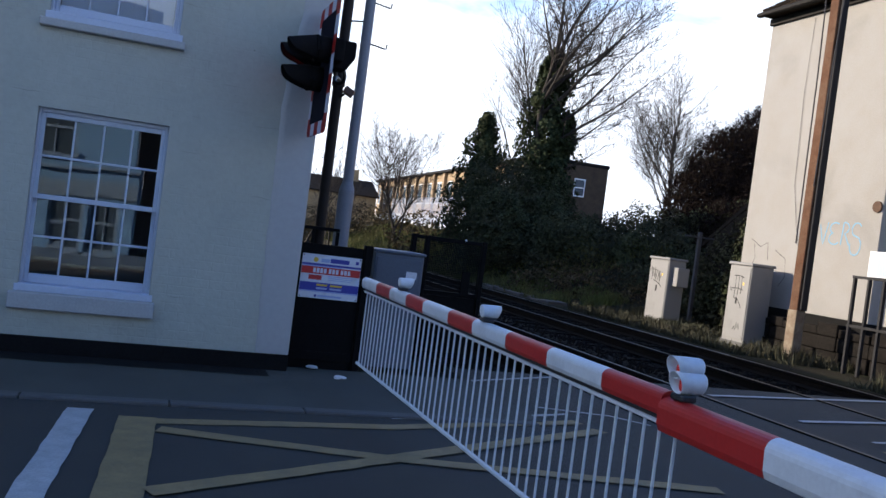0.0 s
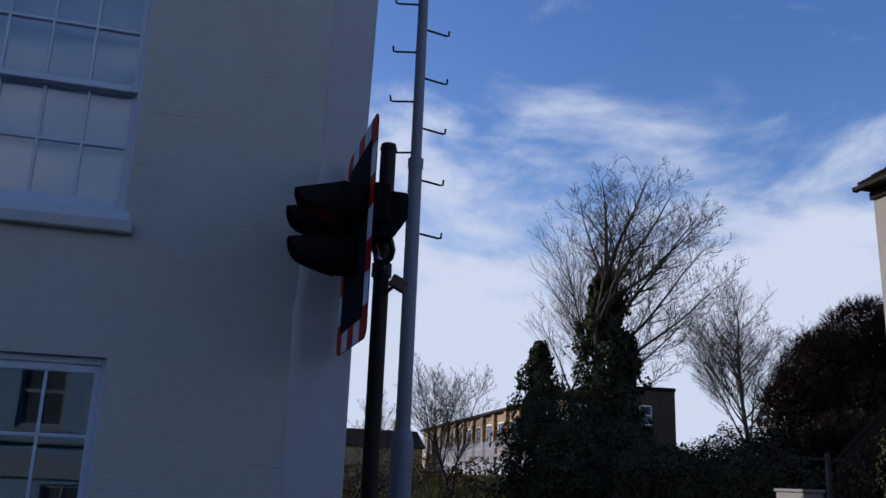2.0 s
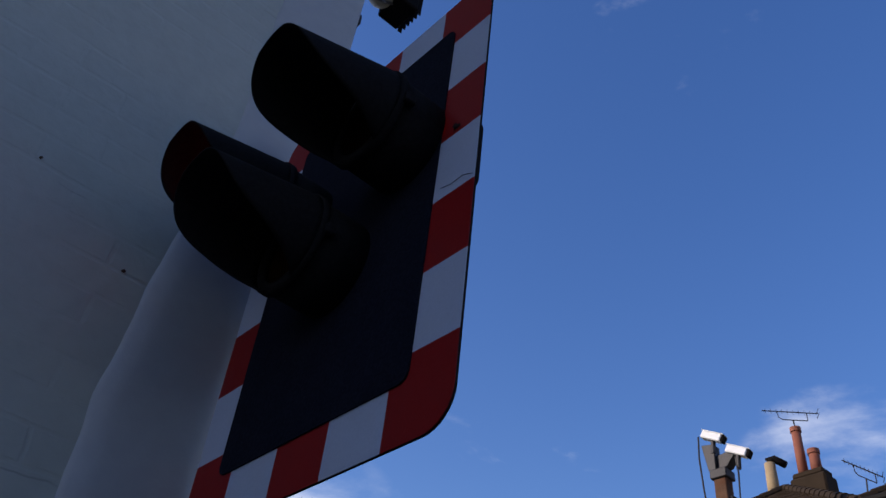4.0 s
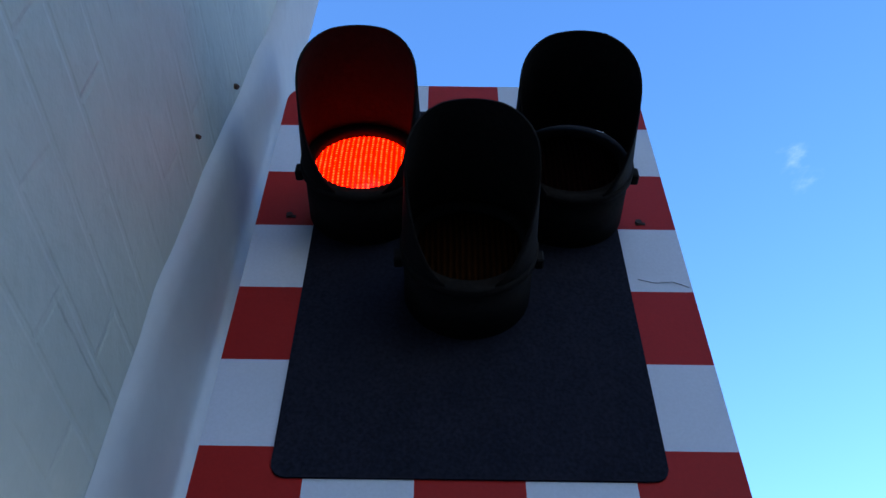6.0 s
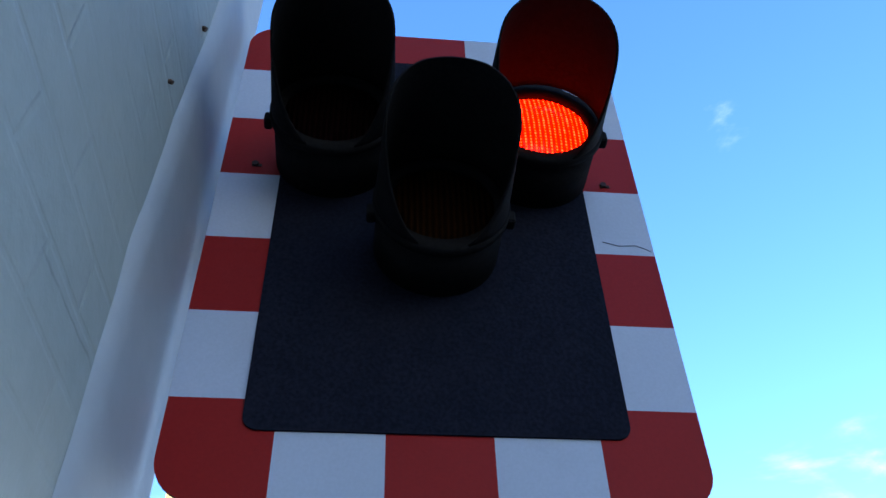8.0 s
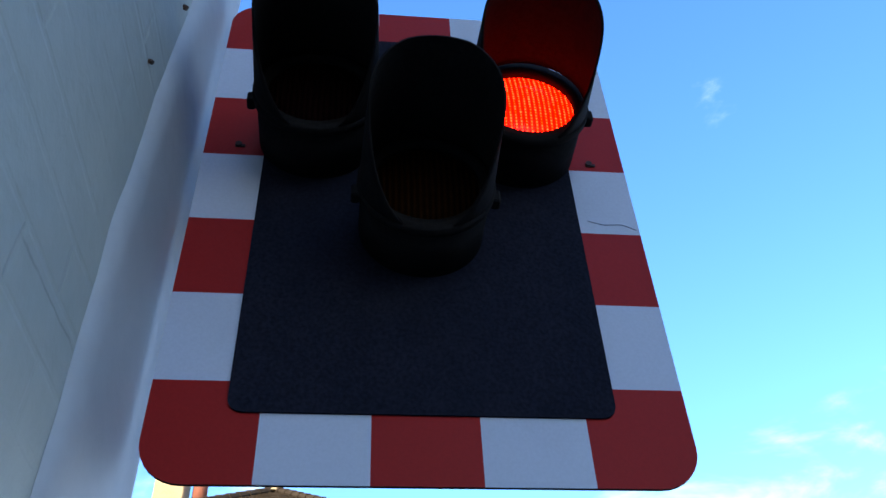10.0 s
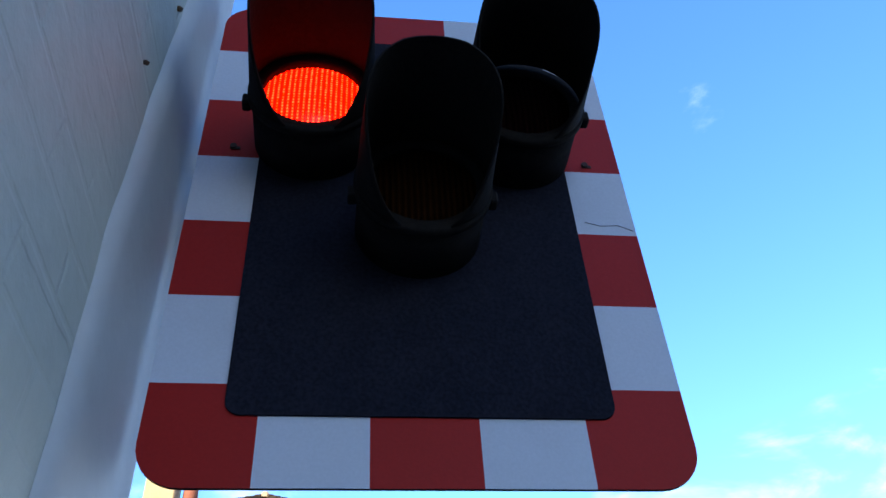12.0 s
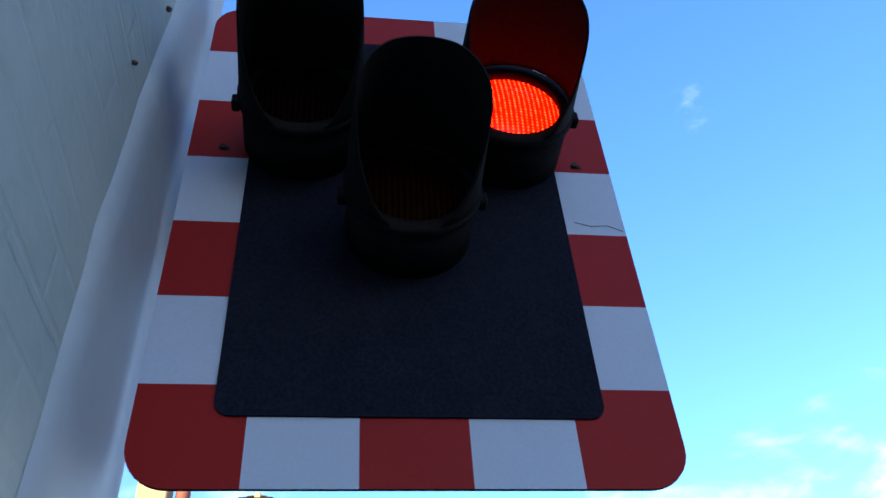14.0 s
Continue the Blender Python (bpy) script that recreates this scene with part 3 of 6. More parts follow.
tagged(bm_object("pavement_opposite", box(-60, -10.1, -0.45, 60, ROAD_Y0 - 0.125, 0.08, 0.004), M_SLABS), "blue-grey paved footway on the far side of the road", "pavement", kind="structure")


def build_kerb(name, y0, x0, x1, drop_from):
    kerb = thing(name, 0, 0, 0, "worn grey stone kerb along the road", "kerb", kind="structure")
    n = int((x1 - x0) / 0.915)
    for i in range(n):
        a = x0 + i * 0.915
        top = 0.022 if a < drop_from else 0.016
        part("kerb_stone", box(a, y0, -0.40, a + 0.907, y0 + 0.122, top, 0.008), M_KERB, kerb)


build_kerb("kerb", ROAD_Y1, -11.9, 1.9, 0.3)
build_kerb("kerb_opposite", ROAD_Y0 - 0.123, -6, 3, 90)


def stripe(b, x0, y0, x1, y1, w, z=0.004, ragged=0.006):
    """A painted line with slightly worn edges."""
    d = Vector((x1 - x0, y1 - y0))
    n = Vector((-d.y, d.x)).normalized() * (w / 2)
    k = max(2, int(d.length / 0.12))
    row = []
    for i in range(k + 1):
        c = Vector((x0, y0)) + d * (i / k)
        e1, e2 = random.uniform(-ragged, ragged), random.uniform(-ragged, ragged)
        u = n.normalized()
        p, q = c + n + u * e1, c - n + u * e2
        row.append((b.verts.new((p.x, p.y, z)), b.verts.new((q.x, q.y, z))))
    for (a, c), (e, f) in zip(row, row[1:]):
        b.faces.new((a, c, f, e))


def marking(name, lines, material, label, z=0.004):
    b = bmesh.new()
    for i, ln in enumerate(lines):
        stripe(b, *ln, z=z + 0.0012 * i)
    bmesh.ops.recalc_face_normals(b, faces=list(b.faces))
    for f in b.faces:
        if f.normal.z < 0:
            f.normal_flip()
    return tagged(bm_object(name, b, material), label, "road marking", kind="structure")


marking("stop_line", [(-1.46, -1.30, -1.72, -5.2, 0.155)], M_LINE, "worn white stop line painted across the road")
marking("yellow_box_marking", [
    (-1.115, -1.45, -1.31, -5.2, 0.225),
    (-1.22, -1.56, 0.62, -1.385, 0.13),
    (0.58, -1.39, 2.25, -0.92, 0.12),
    (-1.0, -1.74, 0.34, -2.19, 0.13),
    (0.28, -2.18, 2.35, -2.63, 0.13),
    (-1.06, -2.9, 0.34, -2.19, 0.13),
    (0.28, -2.21, 2.3, -1.2, 0.13),
    (4.9, -1.5, 9.2, -1.35, 0.13)], M_YELLOW, "worn yellow box hatching painted on the asphalt", z=0.005)
marking("edge_line", [(0.62, -1.11, 1.1, -1.05, 0.06), (1.08, -1.055, 2.3, -0.63, 0.05), (2.1, -0.42, 2.73, -0.61, 0.04), (2.71, -0.60, 2.95, -0.9, 0.04), (1.9, 0.61, 3.05, 1.17, 0.05), (4.75, 0.75, 7.9, 1.22, 0.08), (5.0, -0.35, 8.4, 0.15, 0.07), (5.15, -1.1, 8.6, -0.75, 0.06)], M_LINE, "thin white edge lines across the crossing", z=0.004)


def build_track(x):
    """One line of rails: two rails on sleepers."""
    track = thing("railway_track", x, 0, 0, "railway track with steel rails on sleepers in dark ballast", "railway track", group="railway tracks")
    for sx_ in (-0.7525, 0.7525):
        prof = [(-0.07, -0.155), (0.07, -0.155), (0.07, -0.145), (0.012, -0.12), (0.012, -0.045), (0.036, -0.03), (0.036, -0.004), (0.028, 0.004), (-0.028, 0.004), (-0.036, -0.004), (-0.036, -0.03), (-0.012, -0.045), (-0.012, -0.12), (-0.07, -0.145)]
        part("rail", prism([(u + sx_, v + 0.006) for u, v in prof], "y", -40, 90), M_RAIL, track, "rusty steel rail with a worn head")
        part("rail_head", box(sx_ - 0.022, -40, 0.0104, sx_ + 0.022, 90, 0.0115), M_RAILTOP, track, "narrow polished running strip")
    me = None
    for i in range(62):
        y = 1.75 + i * 0.68
        if me is None:
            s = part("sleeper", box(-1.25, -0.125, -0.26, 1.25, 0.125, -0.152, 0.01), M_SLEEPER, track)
            me = s.data
        else:
            s = new("sleeper", me)
            s.parent = track
        s.location = (0, y, 0)
    return track


build_track(3.87)
build_track(7.2)


def build_ballast():
    random.seed(4)
    verts, faces = [], []
    # bed
    xs = [1.4, 2.3, 2.6, 5.2, 5.55, 5.9, 7.9, 8.1, 8.3]
    zs = [-0.10, -0.13, -0.155, -0.155, -0.12, -0.155, -0.155, -0.16, -0.16]
    for x, z in zip(xs, zs):
        verts += [(x, 1.35, z - 0.02), (x, 90, z - 0.02)]
    for i in range(len(xs) - 1):
        faces.append((2 * i, 2 * i + 2, 2 * i + 3, 2 * i + 1))
    # loose stones
    for i in range(9000):
        x, y = random.uniform(2.0, 8.2), 1.4 + 22 * random.random() ** 1.8
        z = float(np.interp(x, xs, zs)) - 0.01
        r = random.uniform(0.018, 0.045)
        k = len(verts)
        for dx, dy, dz in ((1, 0, 0), (-0.5, 0.9, 0), (-0.6, -0.8, 0.1), (0.1, 0.1, 1), (0, 0, -0.6)):
            verts.append((x + r * (dx + random.uniform(-0.3, 0.3)), y + r * (dy + random.uniform(-0.3, 0.3)), z + r * dz))
        faces += [(k, k + 1, k + 3), (k + 1, k + 2, k + 3), (k + 2, k, k + 3), (k + 1, k, k + 4), (k + 2, k + 1, k + 4), (k, k + 2, k + 4)]
    return tagged(raw("ballast", verts, faces, M_BALLAST), "near-black stone ballast between and beside the rails", "ballast", kind="stuff")


build_ballast()
edging = thing("trackside_edging", 8.24, 0, 0, "thin worn concrete edging along the railway", "edging", kind="structure")
for i in range(30):
    random.seed(100 + i)
    part("edging_slab", box(0.0, 1.42 + 1.2 * i, -0.35, 0.09, 1.42 + 1.2 * i + 1.17, -0.045 + random.uniform(-0.015, 0.015), 0.008), M_EDGE, edging)
path_slabs = thing("trackside_path", 8.7, 12.6, -0.1, "broken pale concrete slabs beside the railway", "path", kind="structure")
for i in range(9):
    random.seed(200 + i)
    part("slab", box(random.uniform(-0.1, 0.1), i * 0.62, 0.0, 0.45 + random.uniform(-0.05, 0.1), i * 0.62 + 0.55, 0.10 + random.uniform(0, 0.05), 0.02), M_EDGE, path_slabs)


# ---- the white house on the corner ----
HX, HY = 0.075, 0.40            # corner of the house and its street wall
W_L, W_R = -2.10, -1.115
WIN = [(W_L, 0.505, W_R, 1.962), (W_L - 0.005, 2.655, W_R - 0.01, 4.13)]
wall_with_holes("wall_street", -12, HX, 0.155, 10.2, WIN, HY, HY + 0.33, "y", M_WALL)
tagged(bpy.data.objects["wall_street"], "white painted brick house wall with faint courses", "wall", kind="structure")
tagged(bm_object("wall_railway", box(HX - 0.33, HY + 0.333, 0.155, HX, 6.4, 10.2), M_WALL), "white painted brick side wall of the corner house", "wall", kind="structure")
# added, out of view: its height keeps sun off the tracks, not the cabinets
tagged(bm_object("track_shade_wall", box(HX - 0.3, 6.403, 0.0, HX, 18.5, 3.4), M_WALL), "added unseen wall behind the house that shades the tracks", "wall", kind="structure")
# added sun blocker, never in view: throws the hedge and bank into shade
tagged(bm_object("hedge_shade_wall", box(HX - 0.3, 18.503, 0.0, HX, 36, 8.6), M_WALL), "added unseen tall wall that shades the hedge and bank", "wall", kind="structure")
tagged(bm_object("wall_rear", box(-12, 6.1, 0.0, HX - 0.333, 6.4, 10.2), M_WALL), "plain rear wall of the house", "wall", kind="structure")
tagged(bm_object("wall_west", box(-12.3, HY, 0.0, -12.003, 6.4, 10.2), M_WALL), "plain end wall of the house", "wall", kind="structure")
tagged(bm_object("house_roof", prism([(HY - 0.15, 10.203), (HY - 0.15, 10.3), (3.4, 12.0), (6.5, 10.3), (6.5, 10.203)], "x", -12.3, HX + 0.1), M_ROOF), "brown tiled roof of the corner house", "roof", kind="structure")
tagged(bm_object("plinth", box(-12, HY - 0.012, 0.0, HX + 0.012, HY + 0.32, 0.153, 0.006), M_PLINTH), "black painted plinth along the foot of the wall", "plinth", kind="structure")
tagged(bm_object("floor_inside", box(-12, HY + 0.34, 0.0, HX - 0.34, 6.09, 0.1), M_DARKROOM), "dark floor inside the house", "floor", kind="structure")
tagged(bm_object("ceiling_inside", box(-12, HY + 0.34, 2.3, HX - 0.34, 6.09, 2.5), M_DARKROOM), "ceiling inside the house", "ceiling", kind="structure")
tagged(bm_object("partition_inside", box(-4.0, HY + 2.3, 0.1, -0.4, HY + 2.4, 5.5), M_DARKROOM), "dim back wall of the rooms behind the windows", "wall", kind="structure")


def build_corner_render():
    """A smooth rendered strip up the corner, its feathered edge wandering."""
    b = bmesh.new()
    rows = []
    n = 260
    for i in range(n + 1):
        z = 0.16 + (10.1 - 0.16) * i / n
        e = float(np.interp(z, (0, 1.96, 2.24, 2.57, 3.06, 4.2, 7.6), (-0.20, -0.237, -0.235, -0.213, -0.158, -0.15, -0.13))) + 0.012 * noise.noise((z * 2.3, 3.1, 0)) + 0.009 * noise.noise((z * 9, 7.7, 0))
        lean = 0.018 * min(4.7, max(0.0, z - 2.8))
        rows.append([b.verts.new(p) for p in ((e, HY - 0.0005, z), (e + 0.010, HY - 0.011 - 0.003 * noise.noise((z * 13, 1.1, 0)), z), (e + 0.06, HY - 0.010, z), (HX - 0.02 + lean, HY - 0.013, z), (HX + 0.004 + lean, HY - 0.009, z), (HX + 0.012 + lean, HY + 0.012, z), (HX + 0.012 + lean, HY + 0.2, z), (HX - 0.001, HY + 0.21, z))])
    for a, c in zip(rows, rows[1:]):
        for k in range(len(a) - 1):
            b.faces.new((a[k], a[k + 1], c[k + 1], c[k]))
    bmesh.ops.recalc_face_normals(b, faces=list(b.faces))
    return tagged(bm_object("trim", b, M_RENDER, smooth=True), "smooth white render strip up the house corner", "trim", kind="structure")


build_corner_render()


def build_sash(name, x0, z0, x1, z1, label, blind):
    """A sliding sash window of two sashes, four by two panes each, in a reveal with a stone sill."""
    y = HY + 0.055
    win = thing(name, (x0 + x1) / 2, y, z0, label, "window", kind="structure")
    w, h = x1 - x0, z1 - z0
    hw = w / 2
    fr = bmesh.new()
    for a in ((-hw, 0, -hw + 0.024, h), (hw - 0.024, 0, hw, h), (-hw + 0.024, h - 0.035, hw - 0.024, h)):
        box(a[0], -0.01, a[1], a[2], 0.12, a[3], 0.004, fr)
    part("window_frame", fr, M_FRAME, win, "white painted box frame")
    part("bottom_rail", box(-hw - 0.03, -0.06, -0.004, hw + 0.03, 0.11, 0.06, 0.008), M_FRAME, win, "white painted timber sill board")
    mid = 0.755
    for k, (lo, hi_, yy, nm) in enumerate(((0.06, mid + 0.02, 0.045, "lower_sash"), (mid - 0.02, h - 0.035, 0.0, "upper_sash"))):
        s = bmesh.new()
        a, c = -hw + 0.024, hw - 0.024
        bottom = 0.075 if k == 0 else 0.04
        top = 0.04
        box(a, yy + 0.004, lo, a + 0.032, yy + 0.04, hi_, 0.004, s)
        box(c - 0.032, yy + 0.004, lo, c, yy + 0.04, hi_, 0.004, s)
        box(a + 0.032, yy + 0.004, lo, c - 0.032, yy + 0.04, lo + bottom, 0.004, s)
        box(a + 0.032, yy + 0.004, hi_ - top, c - 0.032, yy + 0.04, hi_, 0.004, s)
        gw, gz0, gz1 = c - a - 0.064, lo + bottom, hi_ - top
        for i in (1, 2, 3):
            xx = a + 0.032 + gw * i / 4
            box(xx - 0.008, yy + 0.008, gz0, xx + 0.008, yy + 0.036, gz1, 0.003, s)
        zz = (gz0 + gz1) / 2
        box(a + 0.032, yy + 0.007, zz - 0.009, c - 0.032, yy + 0.037, zz + 0.009, 0.003, s)
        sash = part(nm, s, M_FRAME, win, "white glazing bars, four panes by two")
        for i in range(4):
            for j in range(2):
                xa = a + 0.032 + gw * i / 4
                za = gz0 if j == 0 else zz
                zb = zz if j == 0 else gz1
                pn = part("pane", box(xa, yy + 0.019, za, xa + gw / 4, yy + 0.022, zb), M_GLASSCLEAR if blind else M_GLASS, sash)
                pn.rotation_euler = (random.uniform(-0.004, 0.004), 0, random.uniform(-0.004, 0.004))
                pn.visible_shadow = False
    if blind:
        part("blind", box(-hw + 0.06, 0.125, 0.02, hw - 0.06, 0.13, h - 0.03), M_BLIND, win, "pale drawn blind behind the glass")
    return win


build_sash("window_1", *WIN[0], "white sliding sash window with sixteen panes, dark room behind", False)
build_sash("window_2", *WIN[1], "white sliding sash window with a pale blind drawn behind it", True)
for nm, sh, (a, z0, c, z1) in (("window_sill", 0.135, WIN[0]), ("window_sill_upper", 0.068, WIN[1])):
    tagged(bm_object(nm, box(a - 0.06, HY - 0.055, z0 - sh, c + 0.05, HY + 0.05, z0 - 0.004, 0.008), M_SILL), "projecting painted stone window sill", "window sill", kind="structure")


# nails and filled holes left in the wall
for nx, nz, nr in ((-0.276, 2.544, 0.006), (-0.209, 2.787, 0.008), (-0.52, 2.70, 0.005), (-0.62, 2.30, 0.004)):
    nail = bent([(nx, HY + 0.004, nz), (nx, HY - 0.003, nz), (nx + 0.001, HY - 0.006, nz - 0.002)], nr * 0.6, 7)
    tagged(bm_object("wall_nail", nail, M_RUST), "rusty nail stuck in the painted wall", "nail", group="nails in the wall")
# dark ragged strip where pavement meets wall
foot_bm = bmesh.new()
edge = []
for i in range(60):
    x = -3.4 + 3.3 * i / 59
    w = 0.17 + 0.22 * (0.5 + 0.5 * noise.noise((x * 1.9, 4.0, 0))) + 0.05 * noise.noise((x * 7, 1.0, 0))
    edge.append((foot_bm.verts.new((x, HY - 0.014, 0.0195)), foot_bm.verts.new((x, HY - 0.014 - w, 0.0195))))
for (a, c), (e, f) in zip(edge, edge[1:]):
    foot_bm.faces.new((a, c, f, e))
tagged(bm_object("dark_foot_strip", foot_bm, M_FOOTDARK), "dark ragged strip along the foot of the wall", "dirt", kind="structure")


# ---- the crossing signal ----
BZ0, BZ1, BHW, BORD = 2.042, 3.128, 0.375, 0.1045
RED_Z, AMB_Z, RED_Y, LENS_X = 2.708, 2.495, 0.180, -0.100
R_OUT, R_LENS = 0.102, 0.087
PX, PY = 0.315, 0.83


def hood_mesh(x0, x1, r):
    """A long visor: an arch whose lower edges sweep up from the lens foot to a rounded nose."""
    b = bmesh.new()
    n, th = 40, 0.0035
    steps = [i / 12 * 0.7 for i in range(12)] + [0.7 + 0.3 * math.sin(math.pi / 2 * i / 14) for i in range(15)]
    m = len(steps) - 1
    outer, inner = [], []
    for s in steps:
        ro, ri = [], []
        zc = r * (-0.94 + 1.0 * s + 0.82 * s ** 9)
        half = math.degrees(math.acos(max(-1, min(1, zc / r))))
        x = x0 + (x1 - x0) * s
        rr = r * (1.10 - 0.12 * s)
        drop = -0.026 * s
        for q in range(n + 1):
            ang = radians(half * (-1 + 2 * q / n))
            ro.append(b.verts.new((x, rr * math.sin(ang), rr * math.cos(ang) + drop)))
            ri.append(b.verts.new((x, (rr - th) * math.sin(ang), (rr - th) * math.cos(ang) + drop)))
        outer.append(ro)
        inner.append(ri)
    for i in range(m):
        for k in range(n):
            b.faces.new((outer[i][k], outer[i][k + 1], outer[i + 1][k + 1], outer[i + 1][k]))
            b.faces.new((inner[i][k], inner[i + 1][k], inner[i + 1][k + 1], inner[i][k + 1]))
        b.faces.new((outer[i][0], outer[i + 1][0], inner[i + 1][0], inner[i][0]))
        b.faces.new((outer[i][n], inner[i][n], inner[i + 1][n], outer[i + 1][n]))
    for k in range(n):
        b.faces.new((outer[m][k], outer[m][k + 1], inner[m][k + 1], inner[m][k]))
        b.faces.new((outer[0][k], inner[0][k], inner[0][k + 1], outer[0][k + 1]))
    bmesh.ops.recalc_face_normals(b, faces=list(b.faces))
    return b


def lens_mesh(face, r, dome):
    """A moulded lens disc, domed to one side (face -1: towards -x)."""
    b = bmesh.new()
    rings = []
    for i in range(7):
        a = i / 6
        rr = r * (1 - a * a * 0.0) * (1 - a) if i else r
        x = face * (0.002 + dome * (1 - (rr / r) ** 2))
        rings.append([b.verts.new((x, rr * math.cos(2 * math.pi * k / 40), rr * math.sin(2 * math.pi * k / 40))) for k in range(40)] if i < 6 else [b.verts.new((face * (0.002 + dome), 0, 0))])
    rim = [b.verts.new((0, r * math.cos(2 * math.pi * k / 40), r * math.sin(2 * math.pi * k / 40))) for k in range(40)]
    for k in range(40):
        j = (k + 1) % 40
        b.faces.new((rim[k], rim[j], rings[0][j], rings[0][k]))
        for a, c in zip(rings[:5], rings[1:6]):
            b.faces.new((a[k], a[j], c[j], c[k]))
        b.faces.new((rings[5][k], rings[5][j], rings[6][0]))
    b.faces.new(rim)
    bmesh.ops.recalc_face_normals(b, faces=list(b.faces))
    return b


def shell(x0, x1, r, th, seg=40):
    """A short open tube along x."""
    b = bmesh.new()
    rows = []
    for x, rr in ((x0, r), (x1, r), (x1, r - th), (x0, r - th)):
        rows.append([b.verts.new((x, rr * math.cos(2 * math.pi * k / seg), rr * math.sin(2 * math.pi * k / seg))) for k in range(seg)])
    for a, c in zip(rows, rows[1:] + rows[:1]):
        for k in range(seg):
            b.faces.new((a[k], a[(k + 1) % seg], c[(k + 1) % seg], c[k]))
    bmesh.ops.recalc_face_normals(b, faces=list(b.faces))
    return b


def moved(b, x, y, z):
    bmesh.ops.translate(b, verts=list(b.verts), vec=(x, y, z))
    return b


def turned(b, ry, rz):
    bmesh.ops.transform(b, matrix=pose(0, 0, 0, 0, ry, rz), verts=list(b.verts))
    return b


def build_signal():
    sig = thing("crossing_signal", 0.006, 0, 0, "level crossing signal with red and white bordered backboard and black hoods", "traffic signal", rz=0.9)
    part("post", tube((PX, PY, 0.0), (PX, PY, 3.43), 0.048, seg=24), M_POSTBROWN, sig, "dark brown round steel post", smooth=False)
    part("post_cap", tube((PX, PY, 3.41), (PX, PY, 3.445), 0.054, 0.046, seg=24), M_POSTBROWN, sig)
    # backboard
    board = part("backboard", prism(rounded(-BHW, BZ0, BHW, BZ1, (0.062,) * 4, 8), "x", 0.0, 0.005), M_HOOD, sig, "aluminium backboard, grey at the back")
    ch = (BZ1 - BZ0) / 7
    cw = 2 * BHW / 5
    cells = []
    for i in range(5):
        cells.append((i, 0))
        cells.append((i, 6))
    for j in range(1, 6):
        cells.append((0, j))
        cells.append((4, j))
    for i, j in cells:
        y0, y1 = -BHW + i * cw, -BHW + (i + 1) * cw
        z0, z1 = BZ0 + j * ch, BZ0 + (j + 1) * ch
        if 0 < j < 6:
            if i == 0:
                y1 = -BHW + BORD
            else:
                y0 = BHW - BORD
        elif 0 < i < 4:
            if j == 0:
                z1 = BZ0 + BORD
            else:
                z0 = BZ1 - BORD
        red = (i + j) % 2 == 0
        rr = 0.062
        rad = (rr if (i, j) == (0, 0) else 0, rr if (i, j) == (4, 0) else 0, rr if (i, j) == (4, 6) else 0, rr if (i, j) == (0, 6) else 0)
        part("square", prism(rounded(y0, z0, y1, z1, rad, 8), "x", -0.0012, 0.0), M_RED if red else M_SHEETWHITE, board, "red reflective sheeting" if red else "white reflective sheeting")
    part("black_panel", prism(rounded(-BHW + BORD, BZ0 + BORD, BHW - BORD, BZ1 - BORD, (0.022,) * 4, 6), "x", -0.005, -0.0013), M_BLACK, board, "matt black centre panel with rounded corners")
    for y, z in ((-0.311, 2.680), (0.317, 2.688)):
        b = tube((-0.001, y, z), (-0.006, y, z), 0.006, seg=10)
        box(-0.0035, y - 0.012, z - 0.007, -0.0015, y + 0.006, z + 0.001, 0.001, b)
        part("bolt", b, M_BOLT, board, "dark rusty fixing bolt")
    part("scratch", bent([(-0.002, -0.288, 2.535), (-0.0021, -0.315, 2.527), (-0.0021, -0.345, 2.530), (-0.002, -0.370, 2.518)], 0.0006, 4), M_RUBBER, board, "thin dark scratch across a white square")
    # lamps
    lenses = []
    for nm, y, z in (("red", RED_Y, RED_Z), ("red", -RED_Y, RED_Z), ("amber", 0.0, AMB_Z)):
        part("lamp_housing", moved(shell(LENS_X - 0.012, -0.006, R_OUT, 0.008), 0, y, z), M_HOOD, sig, "round black lamp housing", True)
        part("bezel", moved(shell(LENS_X - 0.018, LENS_X - 0.004, R_OUT + 0.006, 0.024), 0, y, z), M_HOOD, sig, "black ring round the lens", True)
        part("hood", moved(turned(hood_mesh(-0.016, -0.336 - LENS_X, 0.0955), -4.5 if y < -0.1 else -1.0 if y > 0.1 else 0.0, -2.4 if y < -0.1 else 0.0), LENS_X, y, z), M_HOOD, sig, "long black sun hood cut away below", True)
        part("hood_lug", box(LENS_X - 0.01, y + R_OUT, z - 0.03, LENS_X + 0.012, y + R_OUT + 0.014, z - 0.005, 0.003), M_HOOD, sig)
        part("hood_lug", box(LENS_X - 0.01, y - R_OUT - 0.014, z - 0.03, LENS_X + 0.012, y - R_OUT, z - 0.005, 0.003), M_HOOD, sig)
        if nm == "red":
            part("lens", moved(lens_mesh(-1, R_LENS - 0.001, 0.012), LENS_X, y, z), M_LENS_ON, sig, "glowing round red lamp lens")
            # added disc, no part of the signal: covers the glowing lens to look unlit
            ln = part("shutter", lens_mesh(-1, R_LENS, 0.012), M_LENS_OFF, sig, "added dark disc that slides over the lens to imitate the unlit lamp")
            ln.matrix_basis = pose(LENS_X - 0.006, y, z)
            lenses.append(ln)
